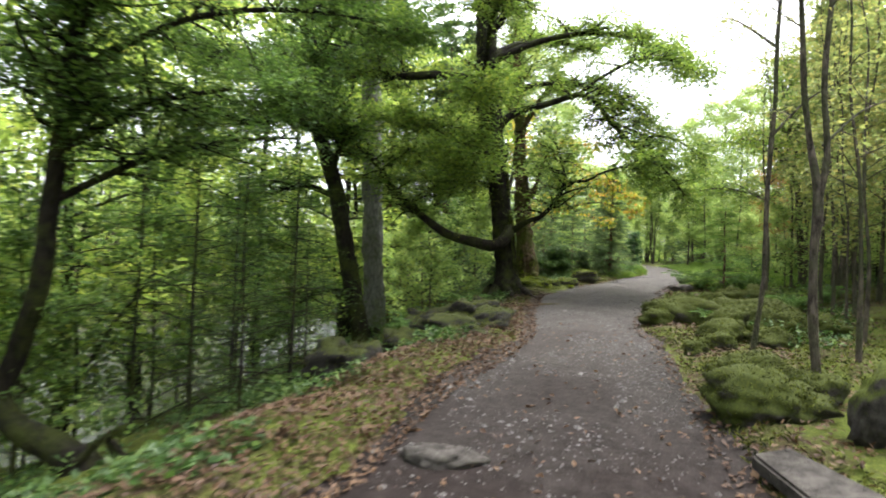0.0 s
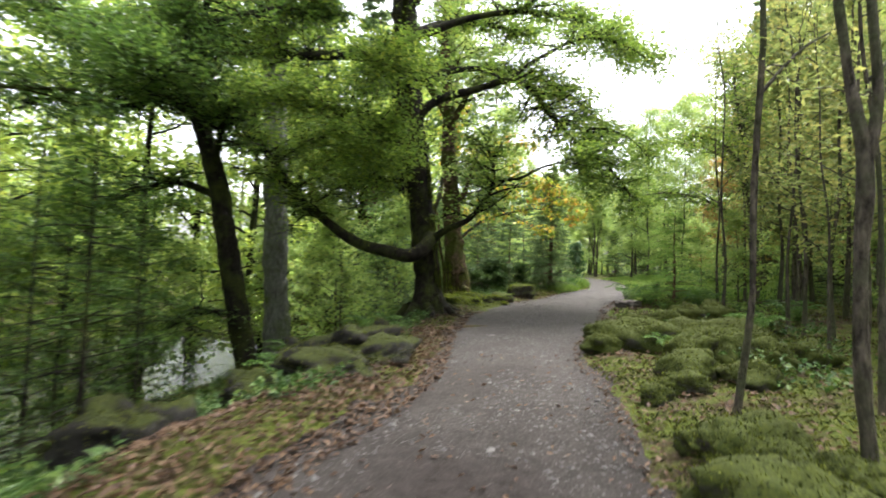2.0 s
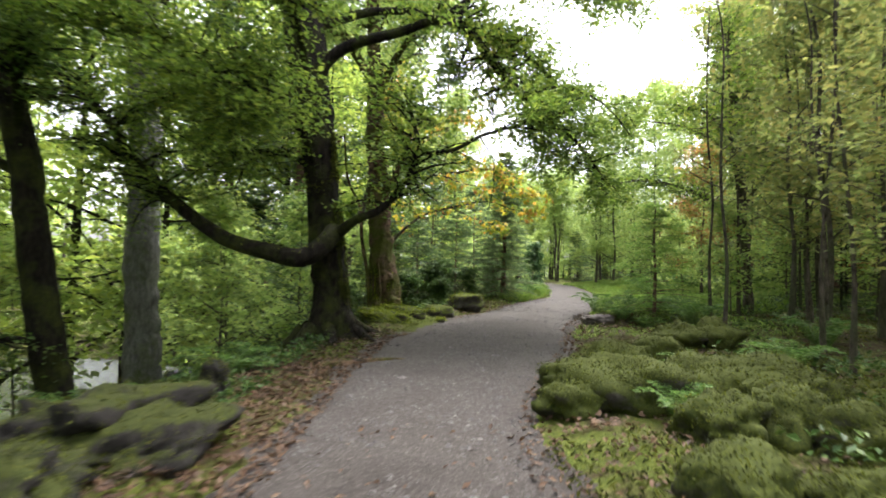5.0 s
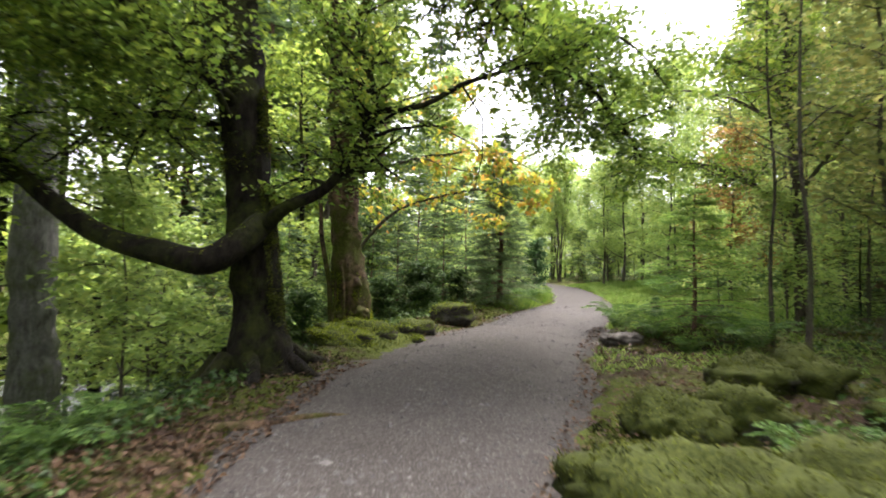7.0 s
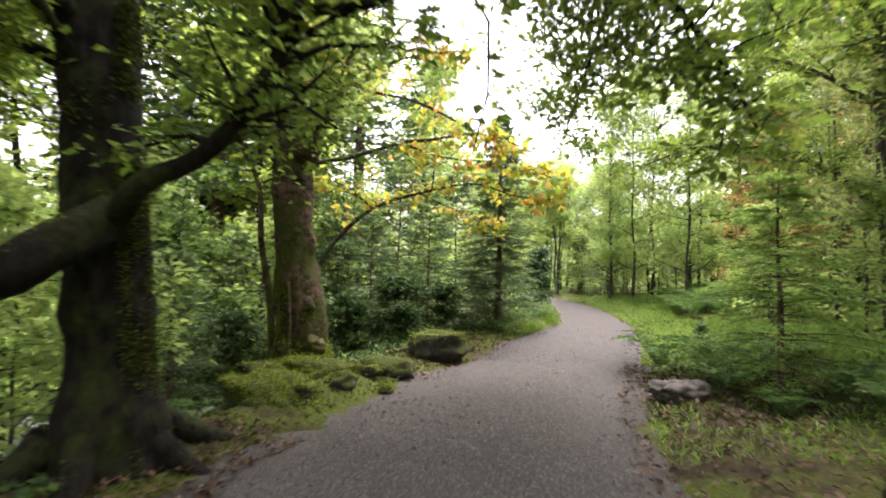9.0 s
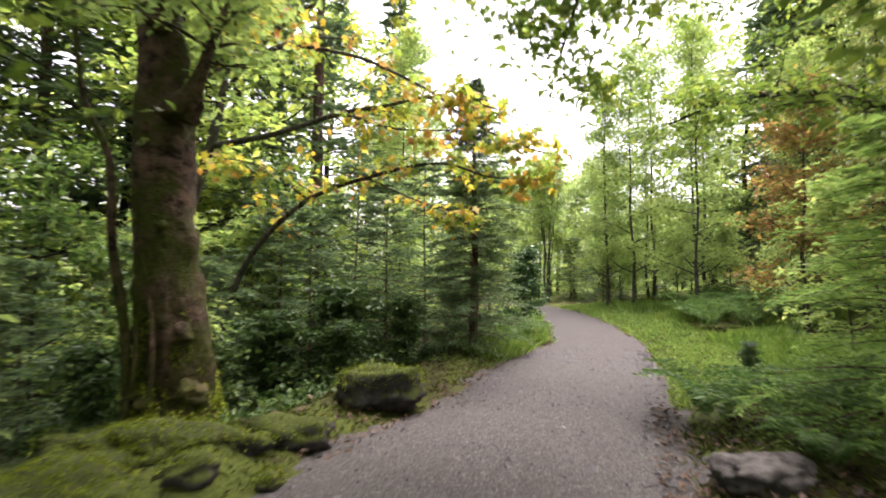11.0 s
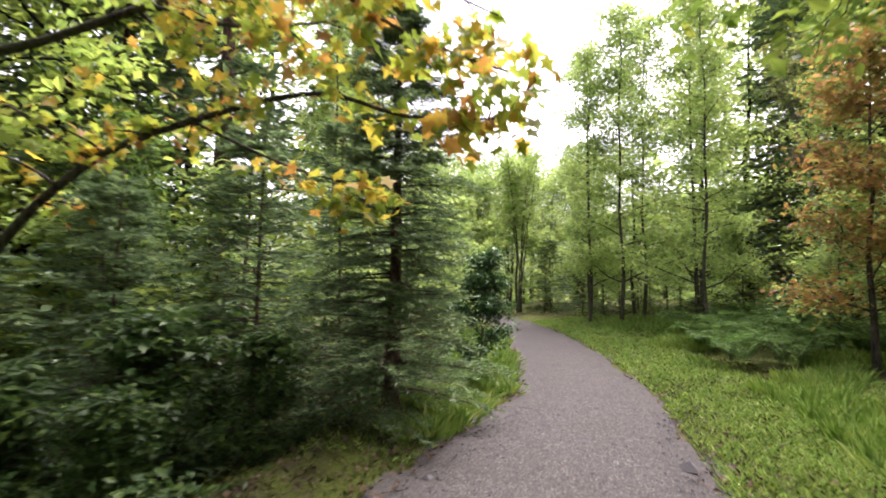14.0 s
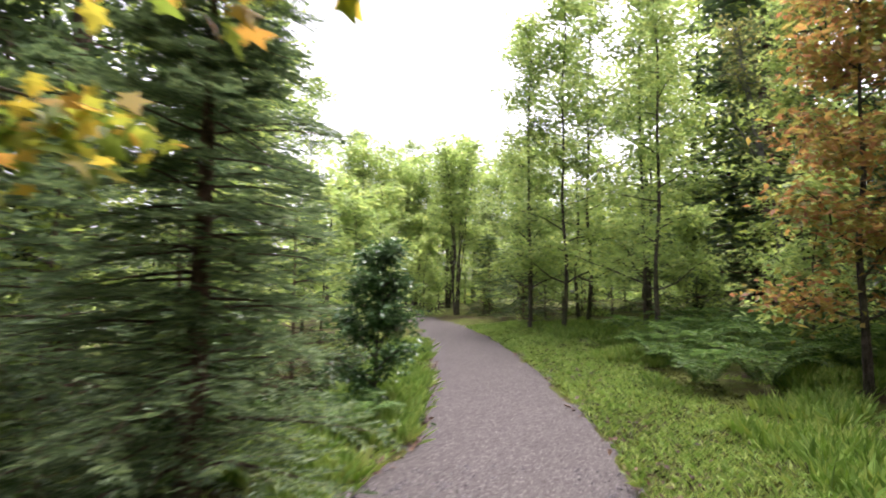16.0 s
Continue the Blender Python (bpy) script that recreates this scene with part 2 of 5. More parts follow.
def ground_material():
    m, nt, b = material("forest_floor")
    big, mid, fine = noise_of(nt, 0.55, 4.0), noise_of(nt, 4.0, 5.0, 0.7), noise_of(nt, 28.0, 5.0, 0.75)
    soil = ramp_of(nt, fine, [(0.3, (0.013, 0.009, 0.007)), (0.55, (0.04, 0.027, 0.017)), (0.75, (0.1, 0.066, 0.038))])
    moss = ramp_of(nt, fine, [(0.25, (0.02, 0.03, 0.007)), (0.5, (0.06, 0.078, 0.014)), (0.75, (0.13, 0.145, 0.025))])
    cover = math_of(nt, "ADD", math_of(nt, "MULTIPLY", big, None, 0.55), math_of(nt, "MULTIPLY", mid, None, 0.5))
    mask = ramp_of(nt, cover, [(0.44, (0, 0, 0)), (0.56, (1, 1, 1))])
    nt.links.new(blend(nt, mask, soil, moss), b.inputs["Base Color"])
    b.inputs["Roughness"].default_value, b.inputs["Specular IOR Level"].default_value = 0.95, 0.1
    bump_of(nt, b, math_of(nt, "ADD", math_of(nt, "MULTIPLY", mid, None, 0.5), math_of(nt, "MULTIPLY", fine, None, 0.5)), 0.9, 0.08)
    return m


def path_material():
    m, nt, b = material("path_gravel")
    big, mid = noise_of(nt, 0.9, 4.0, 0.65), noise_of(nt, 7.0, 5.0, 0.7)
    pos = nt.nodes.new("ShaderNodeNewGeometry")
    v = nt.nodes.new("ShaderNodeTexVoronoi")
    v.inputs["Scale"].default_value = 75.0
    nt.links.new(pos.outputs["Position"], v.inputs["Vector"])
    grit = ramp_of(nt, v.outputs["Color"], [(0.1, (0.036, 0.033, 0.0295)), (0.45, (0.058, 0.0535, 0.0485)), (0.75, (0.078, 0.0725, 0.066)), (0.95, (0.14, 0.131, 0.12))])
    shaded_earth = ramp_of(nt, mid, [(0.3, (0.006, 0.0043, 0.004)), (0.7, (0.018, 0.0134, 0.0126))])
    # trodden earth, darkened for the old trees' shade, gives way to pale gravel further along
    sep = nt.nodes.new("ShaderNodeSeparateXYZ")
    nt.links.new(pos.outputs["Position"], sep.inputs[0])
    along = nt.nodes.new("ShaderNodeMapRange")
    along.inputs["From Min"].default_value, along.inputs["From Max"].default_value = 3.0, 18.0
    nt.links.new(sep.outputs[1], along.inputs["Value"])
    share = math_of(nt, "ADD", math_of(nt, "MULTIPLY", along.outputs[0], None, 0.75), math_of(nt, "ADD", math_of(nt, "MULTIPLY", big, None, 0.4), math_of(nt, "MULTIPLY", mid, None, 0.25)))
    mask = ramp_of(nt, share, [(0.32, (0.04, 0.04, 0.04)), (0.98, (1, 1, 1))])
    nt.links.new(blend(nt, mask, shaded_earth, grit), b.inputs["Base Color"])
    b.inputs["Roughness"].default_value, b.inputs["Specular IOR Level"].default_value = 0.95, 0.06
    bump_of(nt, b, math_of(nt, "ADD", v.outputs["Distance"], mid), 0.5, 0.014)
    return m


def rock_material(name, moss_share, tone=1.0, moss_tone=1.0):
    m, nt, b = material(name)
    fine, mid = noise_of(nt, 40.0, 5.0, 0.75), noise_of(nt, 3.0, 5.0, 0.65)
    stone = ramp_of(nt, noise_of(nt, 9.0, 6.0, 0.7), [(0.3, (0.011 * tone, 0.0095 * tone, 0.0085 * tone)), (0.7, (0.075 * tone, 0.068 * tone, 0.061 * tone))])
    moss = ramp_of(nt, fine, [(at, tuple(c * moss_tone for c in tint)) for at, tint in [(0.25, (0.012, 0.018, 0.004)), (0.5, (0.04, 0.052, 0.009)), (0.75, (0.095, 0.105, 0.016))]])
    geo = nt.nodes.new("ShaderNodeNewGeometry")
    sep = nt.nodes.new("ShaderNodeSeparateXYZ")
    nt.links.new(geo.outputs["Normal"], sep.inputs[0])
    cover = math_of(nt, "ADD", math_of(nt, "MULTIPLY", sep.outputs[2], None, 0.5), mid)
    mask = ramp_of(nt, cover, [(0.85 - 0.5 * moss_share, (0, 0, 0)), (1.0 - 0.5 * moss_share, (1, 1, 1))])
    nt.links.new(blend(nt, mask, stone, moss), b.inputs["Base Color"])
    b.inputs["Roughness"].default_value, b.inputs["Specular IOR Level"].default_value = 0.9, 0.15
    bump_of(nt, b, math_of(nt, "ADD", fine, mid), 0.9, 0.03)
    return m


def pebble_material():
    m, nt, b = material("pebble")
    geo = nt.nodes.new("ShaderNodeNewGeometry")
    tone = ramp_of(nt, geo.outputs["Random Per Island"], [(0.0, (0.03, 0.026, 0.025)), (0.5, (0.06, 0.054, 0.053)), (0.9, (0.075, 0.069, 0.066)), (1.0, (0.12, 0.111, 0.104))])
    speck = ramp_of(nt, noise_of(nt, 120.0), [(0.3, (0.6, 0.6, 0.6)), (0.7, (1, 1, 1))])
    mul = nt.nodes.new("ShaderNodeMix")
    mul.data_type, mul.blend_type = "RGBA", "MULTIPLY"
    mul.inputs[0].default_value = 1.0
    nt.links.new(tone, mul.inputs[6])
    nt.links.new(speck, mul.inputs[7])
    nt.links.new(mul.outputs[2], b.inputs["Base Color"])
    b.inputs["Roughness"].default_value = 0.7
    return m


PEBBLE = pebble_material()
FLOOR, PATH_MAT = ground_material(), path_material()
ROCK_MOSS, ROCK_HALF, ROCK_BARE = rock_material("mossy_rock", 0.9, 1.0, 0.75), rock_material("half_mossy_rock", 0.55), rock_material("bare_rock", -0.6)
# the bank's rock: same pattern, stone and moss both toned darker
ROCK_BANK = rock_material("dark_bank_rock", 0.12, 0.35, 0.5)


def water_material():
    m, nt, b = material("river_water")
    b.inputs["Base Color"].default_value = (0.02, 0.022, 0.016, 1)
    b.inputs["Roughness"].default_value = 0.08
    bump_of(nt, b, noise_of(nt, 3.0, 4.0, 0.6), 0.5, 0.12)
    return m


# ---- the lie of the land ----
PROFILE_Y = [-60, 0, 3.2, 6, 9.5, 11.5, 14.7, 17, 19.6, 23.8, 28, 33, 42, 80, 400]
PROFILE_Z = [-1.0, -0.33, -0.31, -0.2, 0, 0.05, 0.22, 0.42, 0.56, 0.79, 1.0, 1.2, 1.3, 1.5, 2]
EDGE_Y = [-20, 0, 3.9, 5.5, 7.8, 9.2, 10.5, 12.6, 15.3, 17, 18.5, 20, 22.2, 24.7, 27.5, 30, 33, 38, 44, 60]
EDGE_L = [-1.6, -1.4, -1.4, -1.55, -1.35, -1.35, -1.6, -2.0, -2.25, -1.7, -1.35, -0.85, -0.35, 0.45, 0.5, 0.35, 0.2, -0.5, -2.2, -12]
EDGE_R = [1.5, 1.5, 1.4, 1.25, 1.05, 0.95, 0.6, 0.6, 1.0, 1.05, 1.25, 1.55, 1.9, 2.2, 2.15, 1.95, 1.6, 0.9, -0.6, -10]


def left_edge(y):
    return np.interp(y, EDGE_Y, EDGE_L)


def right_edge(y):
    return np.interp(y, EDGE_Y, EDGE_R)


def land(x, y):
    """Height of the ground."""
    x, y = np.asarray(x, float), np.asarray(y, float)
    lift = np.interp(y, PROFILE_Y, PROFILE_Z)
    d, e = left_edge(y) - x, x - right_edge(y)
    bank = -0.36 * np.maximum(d - 0.9, 0) + 0.10 * np.clip(d * 2, 0, 1) * np.clip(2.2 - d, 0, 1)
    bank = np.maximum(bank, -3.6 - 0.02 * np.maximum(d - 9, 0))
    far = np.clip((d - 20) / 8, 0, 1)
    bank = bank + far * (3.0 + 0.10 * np.maximum(d - 28, 0) * np.clip(2 - d / 200, 0.2, 1))
    flat = np.clip((y - 22) / 8, 0, 1) * np.clip((60 - y) / 10, 0, 1)
    bank = bank * (1 - 0.55 * flat)
    side = 0.08 * np.clip(e * 2.5, 0, 1) + 0.035 * np.clip(e, 0, 60)
    off = np.clip(np.maximum(d, e) * 1.5 + 0.1, 0, 1)
    rise = (fnoise(x * 0.8, y * 0.8, 0, 3) - 0.44) * 0.28 + (fnoise(x * 3.1, y * 3.1, 0, 5) - 0.44) * 0.10
    crown = 0.03 * np.clip(-np.maximum(d, e), 0, 1) + 0.02 * (fnoise(x * 1.7, y * 1.7, 0, 11) - 0.44)
    return lift + np.where(d > 0, bank, 0) + np.where(e > 0, side, 0) + off * rise + crown


def spread(lo, hi, fine, grow, reach):
    mid = list(np.arange(lo, hi + 1e-6, fine))
    step, a = fine, hi
    while a < reach:
        step *= grow
        a += step
        mid.append(a)
    step, a = fine, lo
    while a > -reach:
        step *= grow
        a -= step
        mid.insert(0, a)
    return np.array(mid)


gx, gy = spread(-5, 5, 0.15, 1.14, 400), spread(1, 30, 0.17, 1.14, 400)
X, Y = np.meshgrid(gx, gy)
Z = land(X, Y)
i = np.arange(len(gy) - 1)[:, None] * len(gx) + np.arange(len(gx) - 1)[None]
quads = np.stack([i, i + 1, i + 1 + len(gx), i + len(gx)], -1).reshape(-1, 4)
ground = tagged(new("ground", raw_mesh("ground", np.stack([X, Y, Z], -1).reshape(-1, 3), quads, FLOOR)),
                "uneven forest floor of soil, moss and leaf litter", "ground", kind="structure")

# the path lies just proud of the floor and dips under it at ragged edges
py = np.arange(-6, 58, 0.11)
pu = np.linspace(-0.12, 1.12, 34)
L, R = left_edge(py)[:, None], right_edge(py)[:, None]
PX = L + (R - L) * pu[None]
PYY = np.repeat(py[:, None], len(pu), 1)
inside = np.minimum(PX - L, R - PX)
wob = (fnoise(PX * 1.3, PYY * 1.3, 0, 21) - 0.44) * 0.55 + (fnoise(PX * 6, PYY * 6, 0, 23) - 0.44) * 0.3
PZ = land(PX, PYY) + 0.03 * np.tanh((inside + wob + 0.05) * 4) + 0.012 * (fnoise(PX * 9, PYY * 9, 0, 25) - 0.44)
i = np.arange(len(py) - 1)[:, None] * len(pu) + np.arange(len(pu) - 1)[None]
quads = np.stack([i, i + 1, i + 1 + len(pu), i + len(pu)], -1).reshape(-1, 4)
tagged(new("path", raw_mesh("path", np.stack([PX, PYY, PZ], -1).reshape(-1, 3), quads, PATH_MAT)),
       "damp gravel footpath strewn with small stones and leaves, near end darkened for shade", "path", kind="structure")

wx, wy = np.linspace(-34, -9.5, 12), np.linspace(-120, 160, 60)
X, Y = np.meshgrid(wx, wy)
i = np.arange(len(wy) - 1)[:, None] * len(wx) + np.arange(len(wx) - 1)[None]
quads = np.stack([i, i + 1, i + 1 + len(wx), i + len(wx)], -1).reshape(-1, 4)
Z = np.interp(Y, PROFILE_Y, PROFILE_Z) - 3.0
tagged(new("river", raw_mesh("river", np.stack([X, Y, Z], -1).reshape(-1, 3), quads, water_material())),
       "shallow river glinting between the trees", "river", kind="structure")


# ---- trees: growing limbs and leaves ----
def clear_of_walk(p, side=0.9, high=2.3):
    """Drops points that would hang in the walker's way."""
    mid = 0.45 * left_edge(p[:, 1]) + 0.55 * right_edge(p[:, 1])
    floor_z = np.interp(p[:, 1], PROFILE_Y, PROFILE_Z)
    return p[~((np.abs(p[:, 0] - mid) < side) & (p[:, 2] < floor_z + high) & (p[:, 1] < 24) & (p[:, 1] > -6))]


def twig_line(start, way, length, radius, bend=0.15, droop=0.0, steps=5):
    p, d, rows = np.array(start, float), unit(np.array(way, float)), []
    for k in range(steps + 1):
        rows.append([*p, radius * (1 - 0.8 * k / steps)])
        d = unit(d + rng.normal(0, bend, 3) + np.array([0, 0, -droop]))
        p = p + d * length / steps
    return np.array(rows)


def dress(line, count, reach, droop=0.03, lo=0.15, flat=0.5, lift=0.15, subs=4, fine=True):
    """Side twigs along a limb and the points where leaves sit."""
    tubes, seats = [], []
    n = len(line)
    for k in range(count):
        s = rng.uniform(lo, 1.0) ** 0.8
        at = line[min(n - 1, int(s * (n - 1)))]
        along = unit(line[min(n - 1, int(s * (n - 1)) + 1), :3] - line[max(0, int(s * (n - 1)) - 1), :3])
        ang = rng.uniform(0, 2 * np.pi)
        way = along * rng.uniform(0.2, 0.9) + np.array([np.cos(ang), np.sin(ang), rng.normal(lift, flat * 0.5)])
        size = reach * rng.uniform(0.5, 1.1) * (1.15 - 0.5 * s)
        tw = twig_line(at[:3], way, size, max(0.006, min(at[3] * 0.5, 0.02 * reach + 0.004)), 0.22, droop, 6)
        tubes.append(tube(tw[::2] if fine else tw[::3], 4 if fine else 3))
        seats.append(tw[2:, :3])
        for j in range(subs):
            q = tw[rng.integers(1, 6)]
            side = unit(tw[-1, :3] - tw[0, :3]) * 0.6 + np.array([*rng.normal(0, 0.8, 2), rng.normal(0, 0.25)])
            t2 = twig_line(q[:3], side, size * rng.uniform(0.3, 0.6), max(0.004, q[3] * 0.6), 0.2, droop, 3)
            if fine:
                tubes.append(tube(t2, 3))
            seats.append(t2[1:, :3])
    return tubes, np.vstack(seats)


def scatter(seats, per, spread_xy, spread_z):
    p = np.repeat(seats, per, 0)
    return p + rng.normal(0, 1, p.shape) * np.array([spread_xy, spread_xy, spread_z])


def sit(x, y):
    return float(land(x, y))


def whole_tree(name, x, y, label, trunk, limbs, bark, leaf, leaf_size, twigs=14, reach=1.3, per=5, subs=4, seg=16, spread_xy=0.14, spread_z=0.07,
               rough=0.16, category="tree", roots=0, root_reach=1.0, group="", tip=True, droop=0.03, lobed=False, lo=0.15):
    """A tree from a trunk line and limb lines in world places."""
    b = base_of(name, x, y, trunk[0][2], label, category, group)
    home = np.array([x, y, trunk[0][2]])
    tl = smooth_line(trunk, 0.09)
    sway = np.minimum(0.05, tl[:, 3] * 0.35) * np.clip((tl[:, 2] - tl[0, 2]) / 0.6, 0, 1)
    tl[:, 0] += sway * (fnoise(tl[:, 2] * 1.7, x, y, 31) - 0.44) * 3
    tl[:, 1] += sway * (fnoise(tl[:, 2] * 1.7, y, x, 37) - 0.44) * 3
    tl[:, 3] *= 1 + 0.25 * (vnoise(tl[:, 2] * 5, x, y, 41) - 0.5)
    tv = [tube(tl, seg, rough, 3)]
    for k in range(roots):
        a = 2 * np.pi * (k + rng.uniform(-0.25, 0.25)) / roots
        r0, d = trunk[0][3], np.array([np.cos(a), np.sin(a)])
        rows = []
        for s in (0.0, 0.35, 0.7, 1.0, 1.3):
            q = np.array([x, y]) + d * (r0 * 0.45 + s * root_reach * rng.uniform(0.75, 1.1))
            rows.append([*q, sit(*q) + 0.24 * (1 - s) ** 2 * (s < 1) - 0.09 * s, r0 * (0.17 - 0.09 * s)])
        tv.append(tube(smooth_line(rows, 0.12), 8, 0.25, k))
    v, f = join(tv)
    part("trunk", raw_mesh("trunk", v - home, f, bark), b)
    tubes, seats = [], []
    for k, limb in enumerate(limbs):
        ll = smooth_line(limb, 0.12)
        v, f = tube(ll, 9, rough * 0.8, k)
        part("limb", raw_mesh("limb", v - home, f, bark), b)
        slim = 0.5 if limb[0][3] < 0.05 and not lobed else 1.0  # thin boughs carry sparser sprays
        t, s = dress(ll, int(slim * twigs * max(0.5, np.linalg.norm(ll[-1, :3] - ll[0, :3]) / 4)), reach, droop, lo, subs=subs)
        tubes += t
        seats.append(s)
    if tip:
        t, s = dress(tl, twigs * 2, reach * 1.3, droop, 0.55, subs=subs)
        tubes += t
        seats.append(s)
    v, f = join(tubes)
    part("twig", raw_mesh("twig", v - home, f, bark), b, kind="stuff")
    pts = clear_of_walk(scatter(np.vstack(seats), per, spread_xy, spread_z))
    mesh = (lobed_mesh if lobed else leaf_mesh)("crown", pts - home, leaf_size, leaf)
    part("crown", mesh, b, kind="stuff")
    return b


def broadleaf(name, label, height, bare, radius, crown, bark, leaf, leaf_size, limbs=14, twigs=9, per=4, subs=3, stems=1, category="tree", lean=0.04, rise=0.5, spread_xy=0.2):
    """A generic tree about the origin, for copying."""
    b = base_of(name, 0, 0, 0, label, category)
    tubes, seats = [], []
    for s in range(stems):
        a = 2 * np.pi * s / stems
        off = np.array([np.cos(a), np.sin(a)]) * (0.12 if stems > 1 else 0)
        dx, dy = rng.normal(0, lean * height, 2) + off * (height * 0.10 / 0.12 if stems > 1 else 0)
        rows = [[*(off * 0.6), -0.25, radius * 1.5]]
        for k in range(1, 7):
            u = k / 6
            rows.append([off[0] + dx * u * u + rng.normal(0, 0.02 * height * 0.3), off[1] + dy * u * u + rng.normal(0, 0.02 * height * 0.3), height * u, radius * (1 - 0.85 * u)])
        tl = smooth_line(rows, 0.3)
        part("trunk", raw_mesh("trunk", *tube(tl, 9, 0.12, s), bark), b)
        for k in range(limbs):
            u = bare + (1 - bare) * (k + rng.uniform(0, 1)) / limbs
            at = tl[min(len(tl) - 1, int(u * (len(tl) - 1)))]
            ang = k * 2.4 + rng.uniform(-0.5, 0.5)
            size = crown * (1.05 - 0.75 * max(0, (u - bare) / (1 - bare + 1e-6)) ** 1.5) * rng.uniform(0.6, 1.1)
            ln = twig_line(at[:3], (np.cos(ang), np.sin(ang), rise), size, max(0.012, at[3] * 0.5), 0.12, 0.03, 7)
            tubes.append(tube(ln, 5))
            t, st = dress(ln, twigs, size * 0.38, 0.04, 0.25, subs=subs, fine=False)
            tubes += t
            seats.append(st)
        t, st = dress(tl, twigs, crown * 0.5, 0.02, 0.7, subs=subs, fine=False)
        tubes += t
        seats.append(st)
    part("branch", raw_mesh("branch", *join(tubes), bark), b, kind="stuff")
    part("crown", leaf_mesh("crown", scatter(np.vstack(seats), per, spread_xy, spread_xy * 0.6), leaf_size, leaf), b, kind="stuff")
    return b


def conifer(name, label, height, reach, whorls, arms, leaf, needle, bark=None, bare=0.06, twigs=13, needles=14, radius=0.06, droop=0.05, category="conifer"):
    """A spruce: whorls of drooping arms with flat sprays of needles."""
    bark = bark or BARK_RED
    b = base_of(name, 0, 0, 0, label, category)
    tl = smooth_line([[0, 0, -0.2, radius * 1.35], [0.02, 0.0, height * 0.33, radius * 0.85], [0.0, 0.03, height * 0.66, radius * 0.5], [0.02, 0.02, height, 0.006]], 0.2)
    part("trunk", raw_mesh("trunk", *tube(tl, 9, 0.12, 1), bark), b)
    tubes, at, way = [], [], []
    for w in range(whorls):
        u = bare + (1 - bare) * (w / whorls) ** 0.95
        z = u * height
        size = reach * (1.0 - u) ** 0.75 * rng.uniform(0.8, 1.1) + 0.08
        for k in range(arms):
            ang = 2 * np.pi * (k + rng.uniform(-0.3, 0.3)) / arms + w * 1.1
            s = size * rng.uniform(0.6, 1.1)
            ln = twig_line((0, 0, max(0.05, z + rng.uniform(-0.55, 0.55) * height / whorls)), (np.cos(ang), np.sin(ang), 0.3 - 0.3 * (1 - u) + rng.normal(0, 0.13)), s, 0.004 + 0.012 * (1 - u) * height / 5, 0.05, droop, 6)
            tubes.append(tube(ln, 4))
            d = unit(ln[-1, :3] - ln[0, :3])
            side = unit(np.cross(d, [0, 0, 1]))
            for j in range(twigs):
                v = 0.15 + 0.85 * (j + rng.uniform(0, 1)) / twigs
                q = ln[0, :3] + (ln[-1, :3] - ln[0, :3]) * v + np.array([0, 0, 0.06 * s * np.sin(v * 3.1)])
                tw = unit(d * 0.9 + side * (1 if j % 2 else -1) * rng.uniform(0.6, 1.0) + np.array([0, 0, rng.normal(-0.15, 0.22)]))
                tlen = s * 0.38 * (1.1 - 0.7 * v) + 0.04
                uu = np.linspace(0.05, 1, needles)
                at.append(q + tw * tlen * uu[:, None])
                ns = np.where(np.arange(needles) % 2 == 0, 1, -1)[:, None]
                way.append(tw * 0.75 + unit(np.cross(tw, [0, 0, 1])) * ns * 0.8 + np.array([0, 0, 0.12]))
    part("branch", raw_mesh("branch", *join(tubes), bark), b, kind="stuff")
    part("needles", leaf_mesh("needles", np.vstack(at), needle, leaf, 0.3, 0.26, np.vstack(way)), b, kind="stuff")
    return b


def put(ob, x, y, turn=0.0, size=1.0, tall=1.0, label=""):
    m = Matrix.Translation((x, y, sit(x, y) - 0.03)) @ Matrix.Rotation(turn, 4, "Z") @ Matrix.Diagonal((size, size, size * tall, 1))
    c = copy_thing(ob, m)
    return tagged(c, label)


